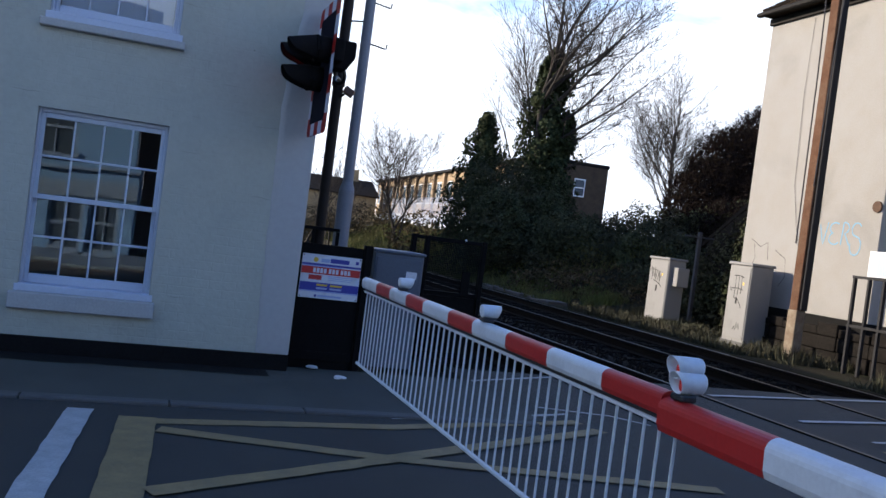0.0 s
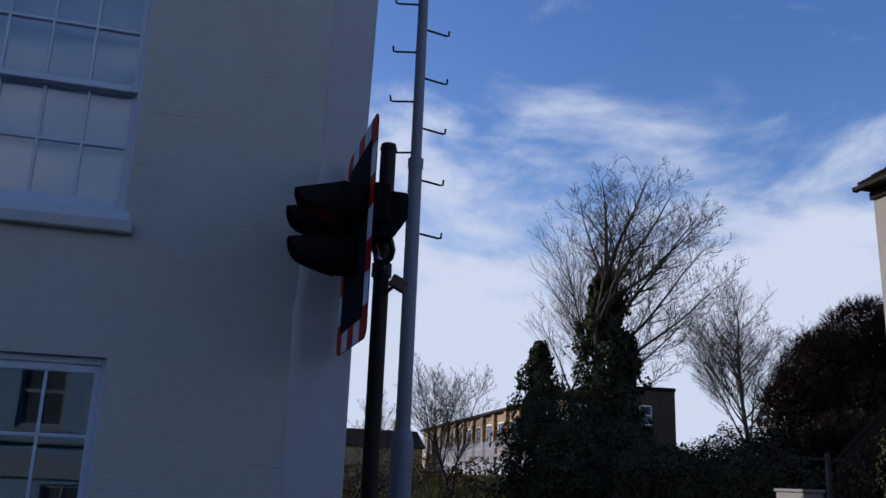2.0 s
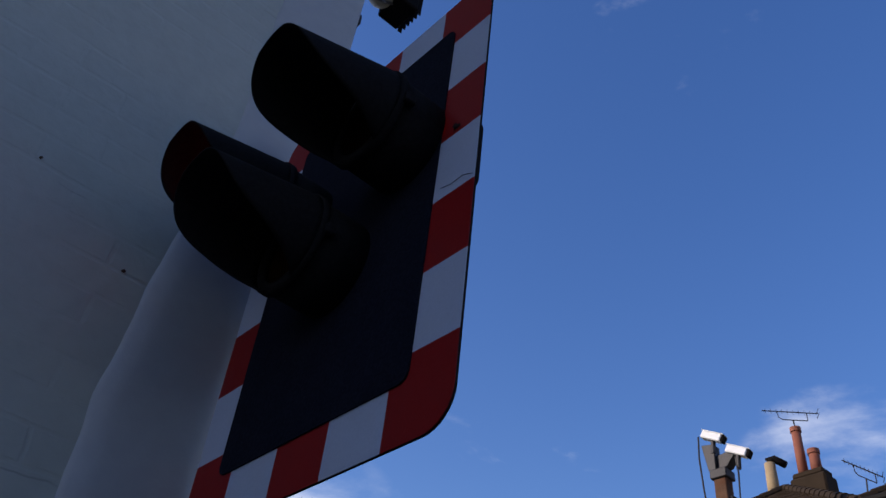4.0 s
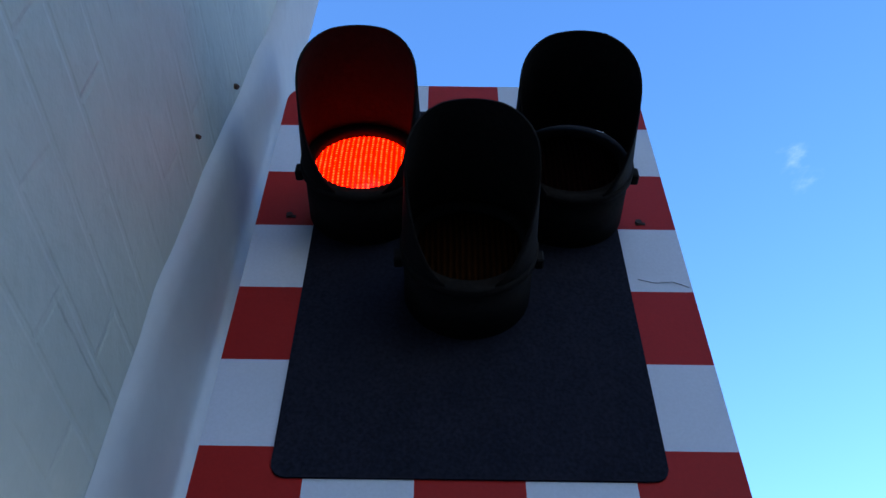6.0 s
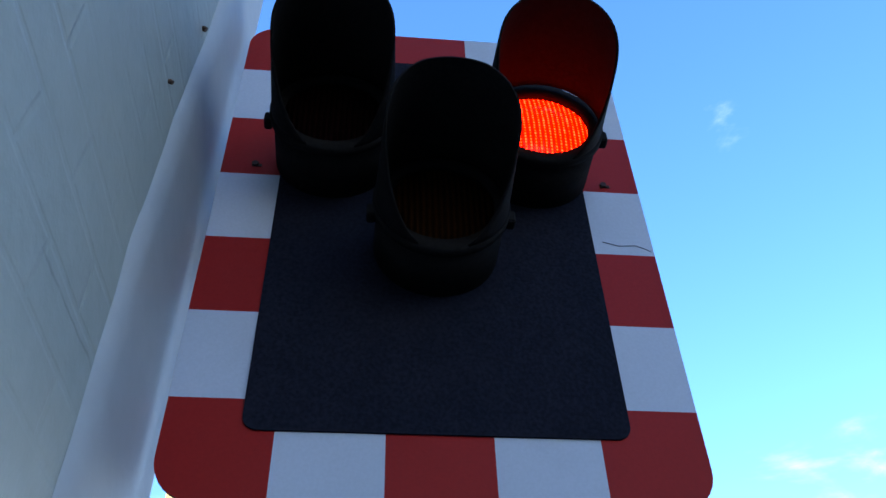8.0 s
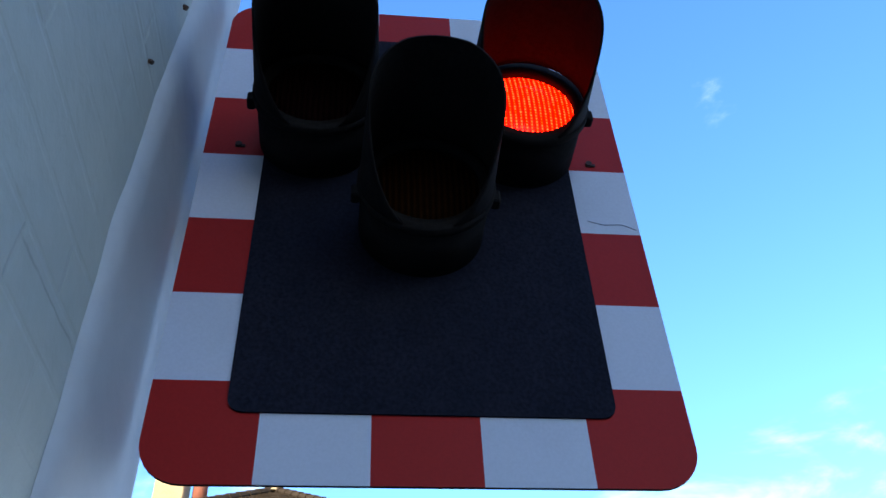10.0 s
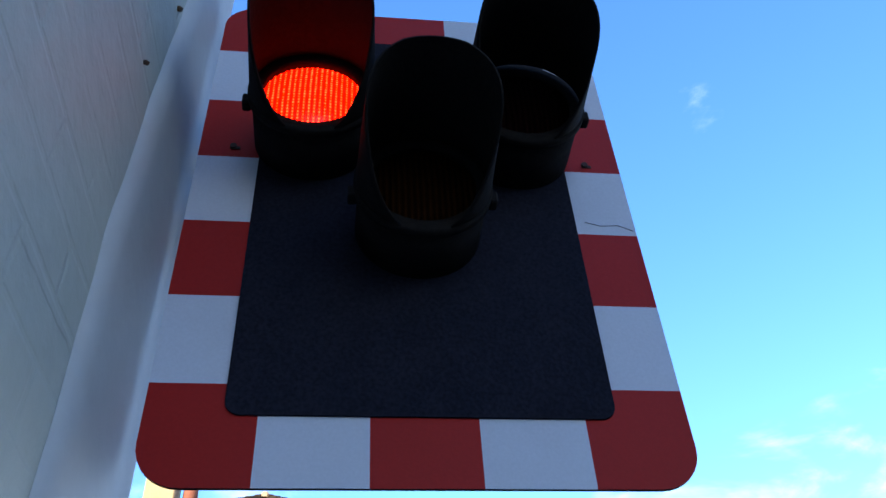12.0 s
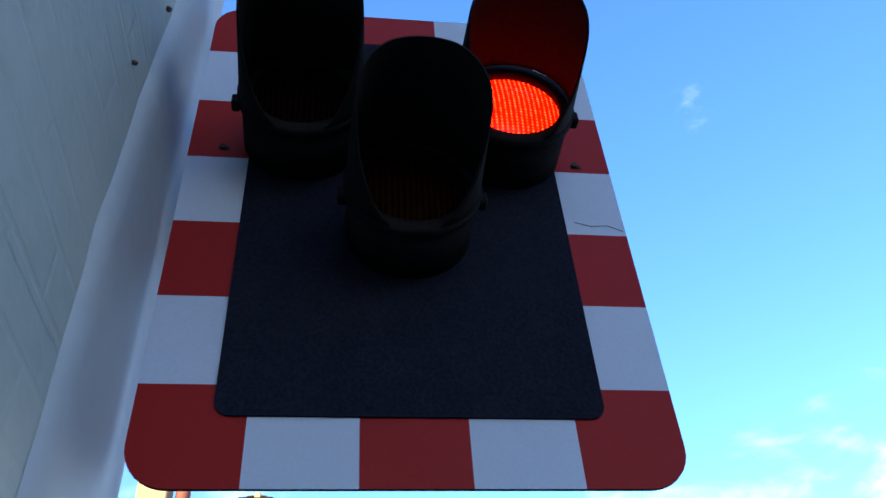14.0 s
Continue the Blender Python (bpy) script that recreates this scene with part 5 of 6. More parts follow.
def build_cream_house():
    h = thing("cream_house", CX, 8.0, 0, "tall cream rendered house with brown tiled roof beside the railway", "house")
    y1, y0, ze = 0.0, -8.3, 6.72
    part("wall", box(0, y0, 0.0, 5.8, y1, ze), M_CREAM, h, "stained cream rendered wall")
    part("plinth", box(-0.03, y0, 0.0, 0.0, y1 + 0.02, 0.78, 0.006), M_FENCE, h, "dark stained base of the wall")
    hip_roof(h, -0.22, -4.45, y1 + 0.05, ze, 2.85, -1.85, 8.86, 6.0)
    hip_roof(h, -0.22, y0 - 0.1, -4.45, ze, 2.60, -6.42, 8.60, 6.0)
    part("finial", tube((2.55, -6.42, 8.55), (2.55, -6.42, 8.70), 0.16, 0.05, 10), M_CHIM, h, "sandy mortar cap on the roof apex")
    part("gutter", box(-0.34, y0 - 0.1, ze - 0.02, -0.222, y1 + 0.14, ze + 0.07, 0.02), M_GUTTER, h, "dark gutter along the eave")
    part("fascia", box(-0.06, y0, ze - 0.16, -0.002, y1 + 0.03, ze - 0.022, 0.004), M_GUTTER, h)
    # low dark stack at the apex of the first roof
    st = part("chimney", box(2.80, -2.66, 7.7, 3.25, -1.98, 8.98, 0.03), M_ROOF, h, "low dark mortared chimney stack")
    part("flaunching", box(2.84, -2.62, 8.982, 3.2, -2.02, 9.10, 0.03), M_ROOF, st, "mortar bed round the pots")
    for yy, top, r in ((-2.18, 10.04, 0.092), (-2.44, 9.50, 0.10)):
        pot = part("chimney_pot", tube((3.0, yy, 9.05), (3.0, yy, top), r * 1.02, r * 0.92, 18), M_POT, st, "tall terracotta chimney pot", True)
        part("pot_rim", tube((3.0, yy, top - 0.07), (3.0, yy, top + 0.02), r * 1.12, r * 1.12, 18), M_POT, pot)
    cow = part("chimney_pot", tube((2.9, -1.60, 8.6), (2.9, -1.60, 9.46), 0.12, 0.10, 16), M_CHIM, st, "short sandy chimney pot", True)
    part("cowl", bent([(2.9, -1.60, 9.44), (2.9, -1.58, 9.53), (2.95, -1.67, 9.56), (3.0, -1.86, 9.40)], 0.07, 10), M_HOOD, cow, "black bent cowl", True)
    aerial(h, 2.56, -1.80, 10.38, 3.20, -2.58, 10.32, (3.0, -2.18, 10.02))
    aerial(h, 2.6, -3.1, 8.95, 2.9, -3.6, 8.6, (2.75, -3.3, 7.9))
    # tall pale stack in the valley between the roofs
    st = part("chimney", box(2.12, -4.96, 6.9, 2.66, -4.45, 9.20, 0.02), M_CHIM, h, "tall sandy rendered chimney stack")
    part("chimney_cap", box(2.08, -5.0, 9.202, 2.70, -4.41, 9.58, 0.025), M_CHIM, st, "thick rendered stack head")
    for xx, yy, top in ((2.28, -4.62, 10.1), (2.5, -4.84, 9.95)):
        pot = part("chimney_pot", tube((xx, yy, 9.55), (xx, yy, top), 0.125, 0.105, 18), M_POT, st, "orange terracotta chimney pot", True)
        part("pot_rim", tube((xx, yy, top - 0.03), (xx, yy, top + 0.08), 0.125, 0.11, 18), M_HOOD, pot, "soot-black rim")
    low = part("chimney_pot", tube((2.38, -5.18, 8.2), (2.38, -5.18, 9.05), 0.13, 0.12, 18), M_POT, st, "pinkish weathered pot beside the stack", True)
    part("pot_foot", box(2.2, -5.36, 7.2, 2.56, -5.01, 8.2, 0.02), M_CHIM, low)
    # cables and an iron plate on the wall
    part("wall_cable", bent([(-0.012, -1.25, 6.5), (-0.014, -1.22, 5.0), (-0.012, -1.3, 3.2), (-0.016, -1.5, 2.4), (-0.012, -1.75, 1.6), (-0.012, -1.8, 0.9)], 0.004, 5), M_RUNG, h, "black cable clipped to the wall")
    part("wall_cable", bent([(-0.012, -1.95, 6.5), (-0.014, -2.0, 4.0), (-0.014, -2.1, 2.6), (-0.016, -2.0, 1.7), (-0.012, -1.75, 1.2)], 0.004, 5), M_RUNG, h, "black cable clipped to the wall")
    part("wall_plate", tube((-0.03, -3.40, 2.80), (-0.002, -3.40, 2.80), 0.10, seg=20), M_RUST, h, "round iron tie plate")
    # hairline cracks low on the plaster
    for pts in ([(-0.35, 2.0), (-0.42, 1.7), (-0.30, 1.5), (-0.36, 1.15)], [(-0.25, 2.1), (-0.55, 1.95), (-0.75, 2.05), (-0.80, 1.7)], [(-1.0, 1.9), (-1.3, 1.75), (-1.35, 1.4), (-1.2, 1.2)]):
        crack = part("crack", bent([(0, u, v) for u, v in pts], 0.007, 5), M_RUNG, h, "dark crack in the render")
        crack.scale = (0.25, 1, 1)
    return h


build_cream_house()


def build_graffiti():
    """Sprayed blue letters on the cream wall."""
    g = thing("wall_graffiti", CX - 0.004, 5.88, 2.12, "faded blue sprayed letters on the cream wall", "graffiti")
    def arc(u, v, ru, rv, a0, a1):
        return [(u + ru * math.cos(radians(a)), v + rv * math.sin(radians(a))) for a in np.linspace(a0, a1, 9)]
    strokes = {
        "v": [(0.0, 0.34), (0.07, 0.10), (0.12, -0.02), (0.16, 0.12), (0.22, 0.38)],
        "e": arc(0.42, 0.28, 0.14, 0.10, 50, 250) + arc(0.42, 0.09, 0.15, 0.11, 110, 320),
        "r": [(0.60, -0.02), (0.62, 0.2), (0.63, 0.38)] + arc(0.66, 0.29, 0.12, 0.10, 100, -80) + [(0.82, -0.02)],
        "s": arc(0.98, 0.27, 0.12, 0.12, 30, 260) + arc(0.98, -0.02, 0.14, 0.17, 90, -190)}
    for pts in strokes.values():
        part("stroke", bent([(0, -u * 0.9, v) for u, v in pts], 0.014, 6), M_GRAFBLUE, g)
    for ob in g.children:
        ob.scale = (0.12, 1, 1)
    return g


build_graffiti()


def build_cctv_pole():
    x, y = 9.60, 5.05
    p = thing("camera_pole", x, y, 0.0, "rust-stained square pole with two white surveillance cameras", "pole", rz=0)
    shaft = box(-0.095, -0.095, -0.05, 0.095, 0.095, 7.26, 0.012)
    bmesh.ops.transform(shaft, matrix=pose(0, 0, 0, 0, 0, 4), verts=list(shaft.verts))
    part("pole", shaft, M_POLE, p, "square pole, paint flaking to rust")
    part("cable_cover", box(-0.05, -0.155, 0.86, 0.085, -0.104, 6.95, 0.01), M_DARKSTEEL, p, "dark steel cable cover up one side")
    foot = box(-0.105, -0.105, -0.05, 0.105, 0.105, 0.85, 0.01)
    bmesh.ops.transform(foot, matrix=pose(0, 0, 0, 0, 0, 4), verts=list(foot.verts))
    part("base_cladding", foot, M_POLEFOOT, p, "thicker foot of the pole in flaking cream paint")
    collar = box(-0.13, -0.13, 7.22, 0.13, 0.13, 7.36, 0.012)
    bmesh.ops.transform(collar, matrix=pose(0, 0, 0, 0, 0, 4), verts=list(collar.verts))
    part("collar", collar, M_RUNG, p, "black steel collar")
    for a, c in ((0.09, 0.13), (-0.09, -0.22)):
        part("fork", prism([(a - 0.06, 7.36), (a + 0.06, 7.36), (c + 0.10, 7.80 if a > 0 else 7.58), (c - 0.10, 7.76 if a > 0 else 7.54)], "x", -0.10, 0.06, bevel=0.006), M_RUNG, p, "black flared bracket plate")
    part("fork_web", box(-0.05, -0.14, 7.362, 0.05, 0.13, 7.60, 0.01), M_RUNG, p)
    for yy, zz in ((0.03, 7.88), (-0.34, 7.53)):
        m = look((-0.08, yy, zz), (-0.08 + 0.15, yy - 0.8, zz - 0.40))
        b = box(-0.065, -0.056, -0.15, 0.065, 0.056, 0.165, 0.012)
        box(-0.073, 0.053, -0.185, 0.073, 0.066, 0.175, 0.006, b)
        bmesh.ops.transform(b, matrix=m, verts=list(b.verts))
        c = part("camera_housing", b, M_WHITE, p, "white camera housing with sun shield")
        b = box(-0.06, -0.052, -0.195, 0.06, 0.051, -0.152, 0.006)
        bmesh.ops.transform(b, matrix=m, verts=list(b.verts))
        part("front_glass", b, M_HOOD, c, "black camera front")
        part("stem", tube((-0.08, yy + 0.02, zz - 0.26), (-0.08, yy, zz - 0.05), 0.035, seg=10), M_RUNG, c)
    part("cable", bent([(-0.1, 0.26, 7.95), (-0.12, 0.27, 7.6), (-0.13, 0.24, 7.1), (-0.13, 0.17, 6.3), (-0.13, 0.13, 5.0), (-0.13, 0.10, 2.0)], 0.013, 6), M_RUNG, p, "hanging black cable")
    part("cable", bent([(-0.1, -0.30, 7.45), (-0.12, -0.33, 7.2), (-0.13, -0.28, 6.4), (-0.13, -0.2, 5.2), (-0.13, -0.14, 3.0)], 0.013, 6), M_RUNG, p, "hanging black cable")
    return p


build_cctv_pole()


def scribble(parent, x, y, z, lines):
    """Sprayed strokes on a cabinet door: lines of points across and up the door."""
    for pts in lines:
        ob = part("tag", bent([(0, u, v) for u, v in pts], 0.011, 5), M_GRAF, parent, "black sprayed scrawl")
        ob.matrix_basis = pose(x, y, z) @ Matrix.Diagonal((0.1, 1, 1, 1))


def ladder_tag():
    """Three upright strokes crossed by two, one running down."""
    up = [[(0.10 - 0.09 * k, 0.26), (0.09 - 0.09 * k, 0.0), (0.10 - 0.09 * k, -0.2 + 0.05 * k)] for k in range(3)]
    return up + [[(0.16, 0.24), (0.0, 0.25), (-0.14, 0.22)], [(0.20, -0.01), (0.0, 0.0), (-0.14, -0.03)], [(0.08, -0.2), (-0.02, -0.22), (-0.12, -0.34), (-0.13, -0.38)], [(0.24, 0.02), (0.22, -0.05), (0.17, -0.05)],
                 [(-0.06, -0.80), (-0.08, -0.66), (-0.11, -0.78), (-0.14, -0.68), (-0.16, -0.80)], [(0.02, -0.82), (-0.02, -0.74), (-0.05, -0.82)]]


def script_tag():
    """A row of looping letters with a tail beneath."""
    loops = [[(0.30 - 0.02 * k - 0.09 * n + 0.035 * math.cos(k * 1.1 + n), 0.14 + 0.12 * math.sin(k * 1.25 + 0.6 * n) - 0.03 * n) for k in range(6)] for n in range(5)]
    return loops + [[(0.27, 0.24), (0.24, 0.0), (0.26, -0.06)], [(0.14, 0.22), (0.10, -0.08)], [(-0.04, 0.16), (-0.08, -0.12), (-0.16, -0.2)], [(0.16, -0.06), (0.0, -0.10), (-0.17, -0.19)], [(0.06, -0.26), (0.03, -0.32), (0.0, -0.27)], [(0.05, -0.29), (0.01, -0.29)]]


def build_white_cabinet(x, y, w, d, h, label, tag, side_box):
    c = thing("trackside_cabinet", x, y, 0.0, label, "cabinet", group="trackside cabinets")
    part("body", box(0, 0, 0.0, w, d, h, 0.01), M_CABW, c, "off-white steel body")
    part("lid", box(-0.03, -0.03, h + 0.002, w + 0.03, d + 0.03, h + 0.06, 0.012), M_CABW, c)
    part("door", box(-0.012, 0.03, 0.08, -0.0005, d - 0.03, h - 0.04, 0.004), M_CABW, c, "flat cabinet door")
    part("door_handle", box(-0.03, d * 0.5, h * 0.5, -0.0125, d * 0.5 + 0.03, h * 0.5 + 0.12, 0.004), M_RUNG, c)
    part("warning_label", box(-0.0145, d * 0.26, h * 0.745, -0.0125, d * 0.32, h * 0.78), M_SIGNYEL, c, "small yellow warning label")
    part("base", box(-0.02, -0.02, -0.05, w + 0.02, d + 0.02, 0.03, 0.006), M_KERB, c, "concrete base")
    scribble(c, -0.013, d * 0.5, h * 0.70, tag)
    if side_box:
        part("side_box", box(0.10, -0.22, h * 0.60, 0.40, -0.003, h * 0.90, 0.01), M_CABW, c, "small grey box on the side")
    return c


build_white_cabinet(10.1, 9.78, 0.44, 0.78, 1.44, "off-white steel trackside cabinet with black scrawl and side box", script_tag(), True)
build_white_cabinet(9.86, 6.66, 0.50, 0.66, 1.52, "off-white steel trackside cabinet with black scrawl", ladder_tag(), False)


def build_rail_post():
    p = thing("signpost", 11.6, 10.9, 0.0, "old dark steel post with thin cross arm", "post")
    part("shaft", box(-0.045, -0.045, -0.1, 0.045, 0.045, 2.22, 0.01), M_GREYPOST, p)
    part("cross_arm", box(-0.42, -0.02, 2.08, 0.42, 0.02, 2.12, 0.004), M_GREYPOST, p)
    return p


build_rail_post()


def build_railing():
    r = thing("metal_railing", 9.75, 3.98, 0.0, "dark steel railing beside the far side of the crossing", "railing")
    for i in range(5):
        part("post", box(-0.03, -0.3 * i, -0.05, 0.03, -0.3 * i + 0.045, 1.52, 0.004), M_DARKSTEEL, r)
    for z in (1.52, 0.72):
        part("rail", box(-0.025, -1.25, z, 0.025, 0.07, z + 0.045, 0.004), M_DARKSTEEL, r)
    b = part("sign_plate", box(-0.04, -0.62, 1.57, -0.02, -0.24, 1.98, 0.004), M_SIGN, r, "white and blue notice plate")
    part("band", box(-0.043, -0.61, 1.60, -0.0405, -0.42, 1.95), M_SIGNLIGHT, b)
    return r


build_railing()
def build_low_wall():
    """A low wall of rough dark blocks with an uneven, broken top."""
    w = thing("low_wall", 10.3, 3.2, 0.0, "low rough dark stone wall at the foot of the house", "wall", kind="structure")
    rnd = random.Random(64)
    y = 0.0
    while y < 4.65:
        ln, z = rnd.uniform(0.28, 0.5), -0.06
        for k in range(3):
            h = (0.27, 0.25, rnd.uniform(0.12, 0.26))[k]
            dx = rnd.uniform(-0.03, 0.03)
            part("stone", box(dx, y + rnd.uniform(0, 0.02), z, dx + 0.2, y + ln - rnd.uniform(0.004, 0.02), z + h - 0.012, 0.012), M_ROUGHSTONE, w)
            z += h
        y += ln
    return w


build_low_wall()


# ---- far buildings ----
def build_brick_block():
    f = thing("brick_flats", 16.9, 31.8, 1.2, "two storey yellow brick building with white ground floor and flat roof", "building", rz=-4.5)
    L, D, H = 46.0, 3.5, 4.45
    part("wall", box(0.0, 0.0, -1.5, D, L, H), M_YBRICK, f, "yellow brick walls")
    part("roof", box(-0.35, -0.06, H + 0.003, D + 0.05, L + 0.3, H + 0.18, 0.02), M_GUTTER, f, "dark flat roof edge")
    part("end_wall", box(0.0, -0.03, -1.5, D, -0.004, H), M_ENDBRICK, f, "plain brick end wall, coloured darker and browner than the long walls")
    part("render_band", box(-0.04, 0.5, -1.5, -0.003, L - 0.5, 1.45), M_RENDERFAR, f, "white rendered ground floor")
    for i in range(15):
        y = 1.6 + i * 3.0
        w = part("window", box(-0.05, y, 2.25, -0.004, y + 1.5, 3.85, 0.01), M_WHITE, f, "white framed window")
        part("pane", box(-0.058, y + 0.08, 2.33, -0.0505, y + 0.72, 3.77), M_GLASS_FAR, w)
        part("pane", box(-0.058, y + 0.78, 2.33, -0.0505, y + 1.42, 3.77), M_GLASS_FAR, w)
        part("pier", box(-0.22, y - 1.0, 1.5, -0.004, y - 0.5, H - 0.01), M_YBRICK, f)
        part("door", box(-0.06, y - 0.2, -0.6, -0.0405, y + 0.5, 1.2), M_GLASS_FAR, f, "dark ground floor opening")
        part("door", box(-0.06, y + 1.3, -0.6, -0.0405, y + 1.8, 1.2), M_GLASS_FAR, f, "dark ground floor opening")
    w = part("window", box(1.74, -0.06, 2.88, 2.34, -0.033, 3.78, 0.01), M_WHITE, f, "white framed end window")
    part("pane", box(1.80, -0.068, 2.94, 2.28, -0.0605, 3.30), M_GLASS_FAR, w)
    part("pane", box(1.80, -0.068, 3.36, 2.28, -0.0605, 3.72), M_GLASS_FAR, w)
    return f


M_RENDERFAR = mat("far_white_render", (0.55, 0.56, 0.57), 0.8, vary=0.06, scale=1, stain=0.3)
M_GLASS_FAR = mat("far_window_glass", (0.055, 0.085, 0.12), 0.25, vary=0.3, scale=1, spec=0.35)
build_brick_block()


def build_far_houses():
    """A low dark terrace beyond the line, just over the bank."""
    h = thing("far_terrace", 9.0, 70, 0.8, "distant dark terrace roof with a chimney", "building")
    part("wall", box(1.6, 0, -1, 9.5, 6, 3.0), M_CHIM, h)
    part("roof", prism([(-0.3, 3.003), (-0.3, 3.1), (3, 4.6), (6.3, 3.1), (6.3, 3.003)], "x", 1.4, 9.7), M_ROOF, h)
    for x in (7.5,):
        part("chimney", box(x, 2.6, 4.0, x + 0.7, 3.3, 5.5, 0.02), M_CHIM, h)
    return h


build_far_houses()


def build_palisade():
    """Pale palisade fence along the top of the bank."""
    f = thing("palisade_fence", 14.6, 30, 1.9, "pale steel palisade fence along the top of the bank", "fence", rz=-4.5)
    me = None
    for i in range(120):
        if me is None:
            ob = part("pale", prism([(-0.035, 0.0), (0.035, 0.0), (0.035, 1.6), (0.0, 1.72), (-0.035, 1.6)], "x", -0.01, 0.01), M_SHEETWHITE, f)
            me = ob.data
        else:
            ob = new("pale", me)
            ob.parent = f
        ob.location = (0, i * 0.24, 0)
    for z in (0.3, 1.3):
        part("rail", box(0.012, 0, z, 0.05, 29, z + 0.05), M_SHEETWHITE, f)
    return f


build_palisade()


def build_opposite_house():
    """The street front behind the camera, mirrored in the panes."""
    holes = [(-3.38, 1.95, -2.62, 3.1), (-5.0, 1.95, -4.2, 3.1), (-2.95, 0.15, -2.33, 1.1), (-2.26, 0.15, -1.75, 1.1), (-4.6, 0.15, -3.9, 1.1)]
    wall_with_holes("wall_opposite", -14, -1.45, 0.0, 4.6, holes, -10.4, -10.1, "y", M_STUCCO)
    tagged(bpy.data.objects["wall_opposite"], "pale stucco house front across the road", "wall", kind="structure")
    tagged(bm_object("wall_opposite_back", box(-14, -14.5, 0, -1.45, -14.3, 4.6), M_STUCCO), "plain back wall of the house across the road", "wall", kind="structure")
    tagged(bm_object("opposite_rooms", box(-13.9, -11.2, 0, -1.76, -11.1, 4.5), M_DARKROOM), "dim rooms of the house across the road", "wall", kind="structure")
    tagged(bm_object("opposite_roof", prism([(-14.6, 4.603), (-9.9, 4.603), (-9.9, 4.7), (-12.2, 5.5), (-14.6, 4.7)], "x", -14.2, -1.35), M_ROOF), "tiled roof of the house across the road", "roof", kind="structure")
    for k, (a, z0, c, z1) in enumerate(holes):
        w = thing("window_%d" % (k + 3), (a + c) / 2, -10.2, z0, "white framed sash window of the house across the road", "window", kind="structure")
        hw, h = (c - a) / 2, z1 - z0
        fr = bmesh.new()
        for q in ((-hw, 0, -hw + 0.06, h), (hw - 0.06, 0, hw, h), (-hw + 0.06, 0, hw - 0.06, 0.07), (-hw + 0.06, h - 0.06, hw - 0.06, h), (-hw + 0.06, h / 2 - 0.03, hw - 0.06, h / 2 + 0.03), (-0.015, 0.07, 0.015, h / 2 - 0.03), (-0.015, h / 2 + 0.03, 0.015, h - 0.06)):
            box(q[0], -0.04, q[1], q[2], 0.04, q[3], bm=fr)
        part("window_frame", fr, M_COURSE, w)
        part("pane", box(-hw + 0.06, -0.003, 0.07, hw - 0.06, 0.003, h - 0.06), M_GLASS_FAR, w)
        part("window_sill", box(-hw - 0.06, 0.105, -0.07, hw + 0.06, 0.17, -0.003), M_COURSE, w)
    tagged(bm_object("wall_opposite_side", box(-1.75, -14.297, 0, -1.45, -10.403, 4.6), M_STUCCO), "side wall of the house across the road", "wall", kind="structure")
    # added backdrop: gives the panes something dark to mirror beyond the house
    tagged(bm_object("dark_reflection_wall", box(-1.44, -14.5, 0, 12, -14.2, 4.8), M_ENDBRICK), "added dark wall across the road that darkens the reflection in the panes", "wall", kind="structure")
    for z0, z1 in ((1.70, 1.76), (1.17, 1.50)):
        tagged(bm_object("string_course", box(-14, -10.097, z0, -1.45, -10.04 if z1 < 1.6 else -9.98, z1, 0.01), M_COURSE), "pale projecting band across the house front", "trim", kind="structure")


build_opposite_house()


# ---- plants ----
class Soup:
    """Loose leaves and branches gathered into one mesh."""

    def __init__(self):
        self.v, self.f = [], []

    def leaf(self, p, size, rnd, out=None):
        """A folded leaf; with out given it lies roughly square to that way, as leaves do that seek the light."""
        k = len(self.v)
        a = Vector((rnd.gauss(0, 1), rnd.gauss(0, 1), rnd.gauss(0, 0.7))).normalized()
        if out is None:
            c = a.cross(Vector((rnd.gauss(0, 1), rnd.gauss(0, 1), rnd.gauss(0, 1)))).normalized()
        else:
            face = (Vector(out).normalized() + Vector((rnd.gauss(0, 0.5), rnd.gauss(0, 0.5), rnd.gauss(0.05, 0.5)))).normalized()
            a = (a - face * a.dot(face)).normalized()
            c = face.cross(a)
        p = Vector(p)
        w = size * rnd.uniform(0.35, 0.6)
        n = a.cross(c) * size * 0.18
        self.v += [tuple(p - a * size * 0.5), tuple(p + c * w + n), tuple(p + a * size * 0.5), tuple(p - c * w + n)]
        self.f += [(k, k + 1, k + 2), (k, k + 2, k + 3)]

    def stick(self, p, q, r0, r1, n):
        d = (q - p)
        if d.length < 1e-5:
            return
        m = d.to_track_quat("Z", "Y").to_matrix()
        k = len(self.v)
        for c, r in ((p, r0), (q, r1)):
            for i in range(n):
                a = 2 * math.pi * i / n
                self.v.append(tuple(c + m @ Vector((r * math.cos(a), r * math.sin(a), 0))))
        for i in range(n):
            j = (i + 1) % n
            self.f.append((k + i, k + j, k + n + j, k + n + i))


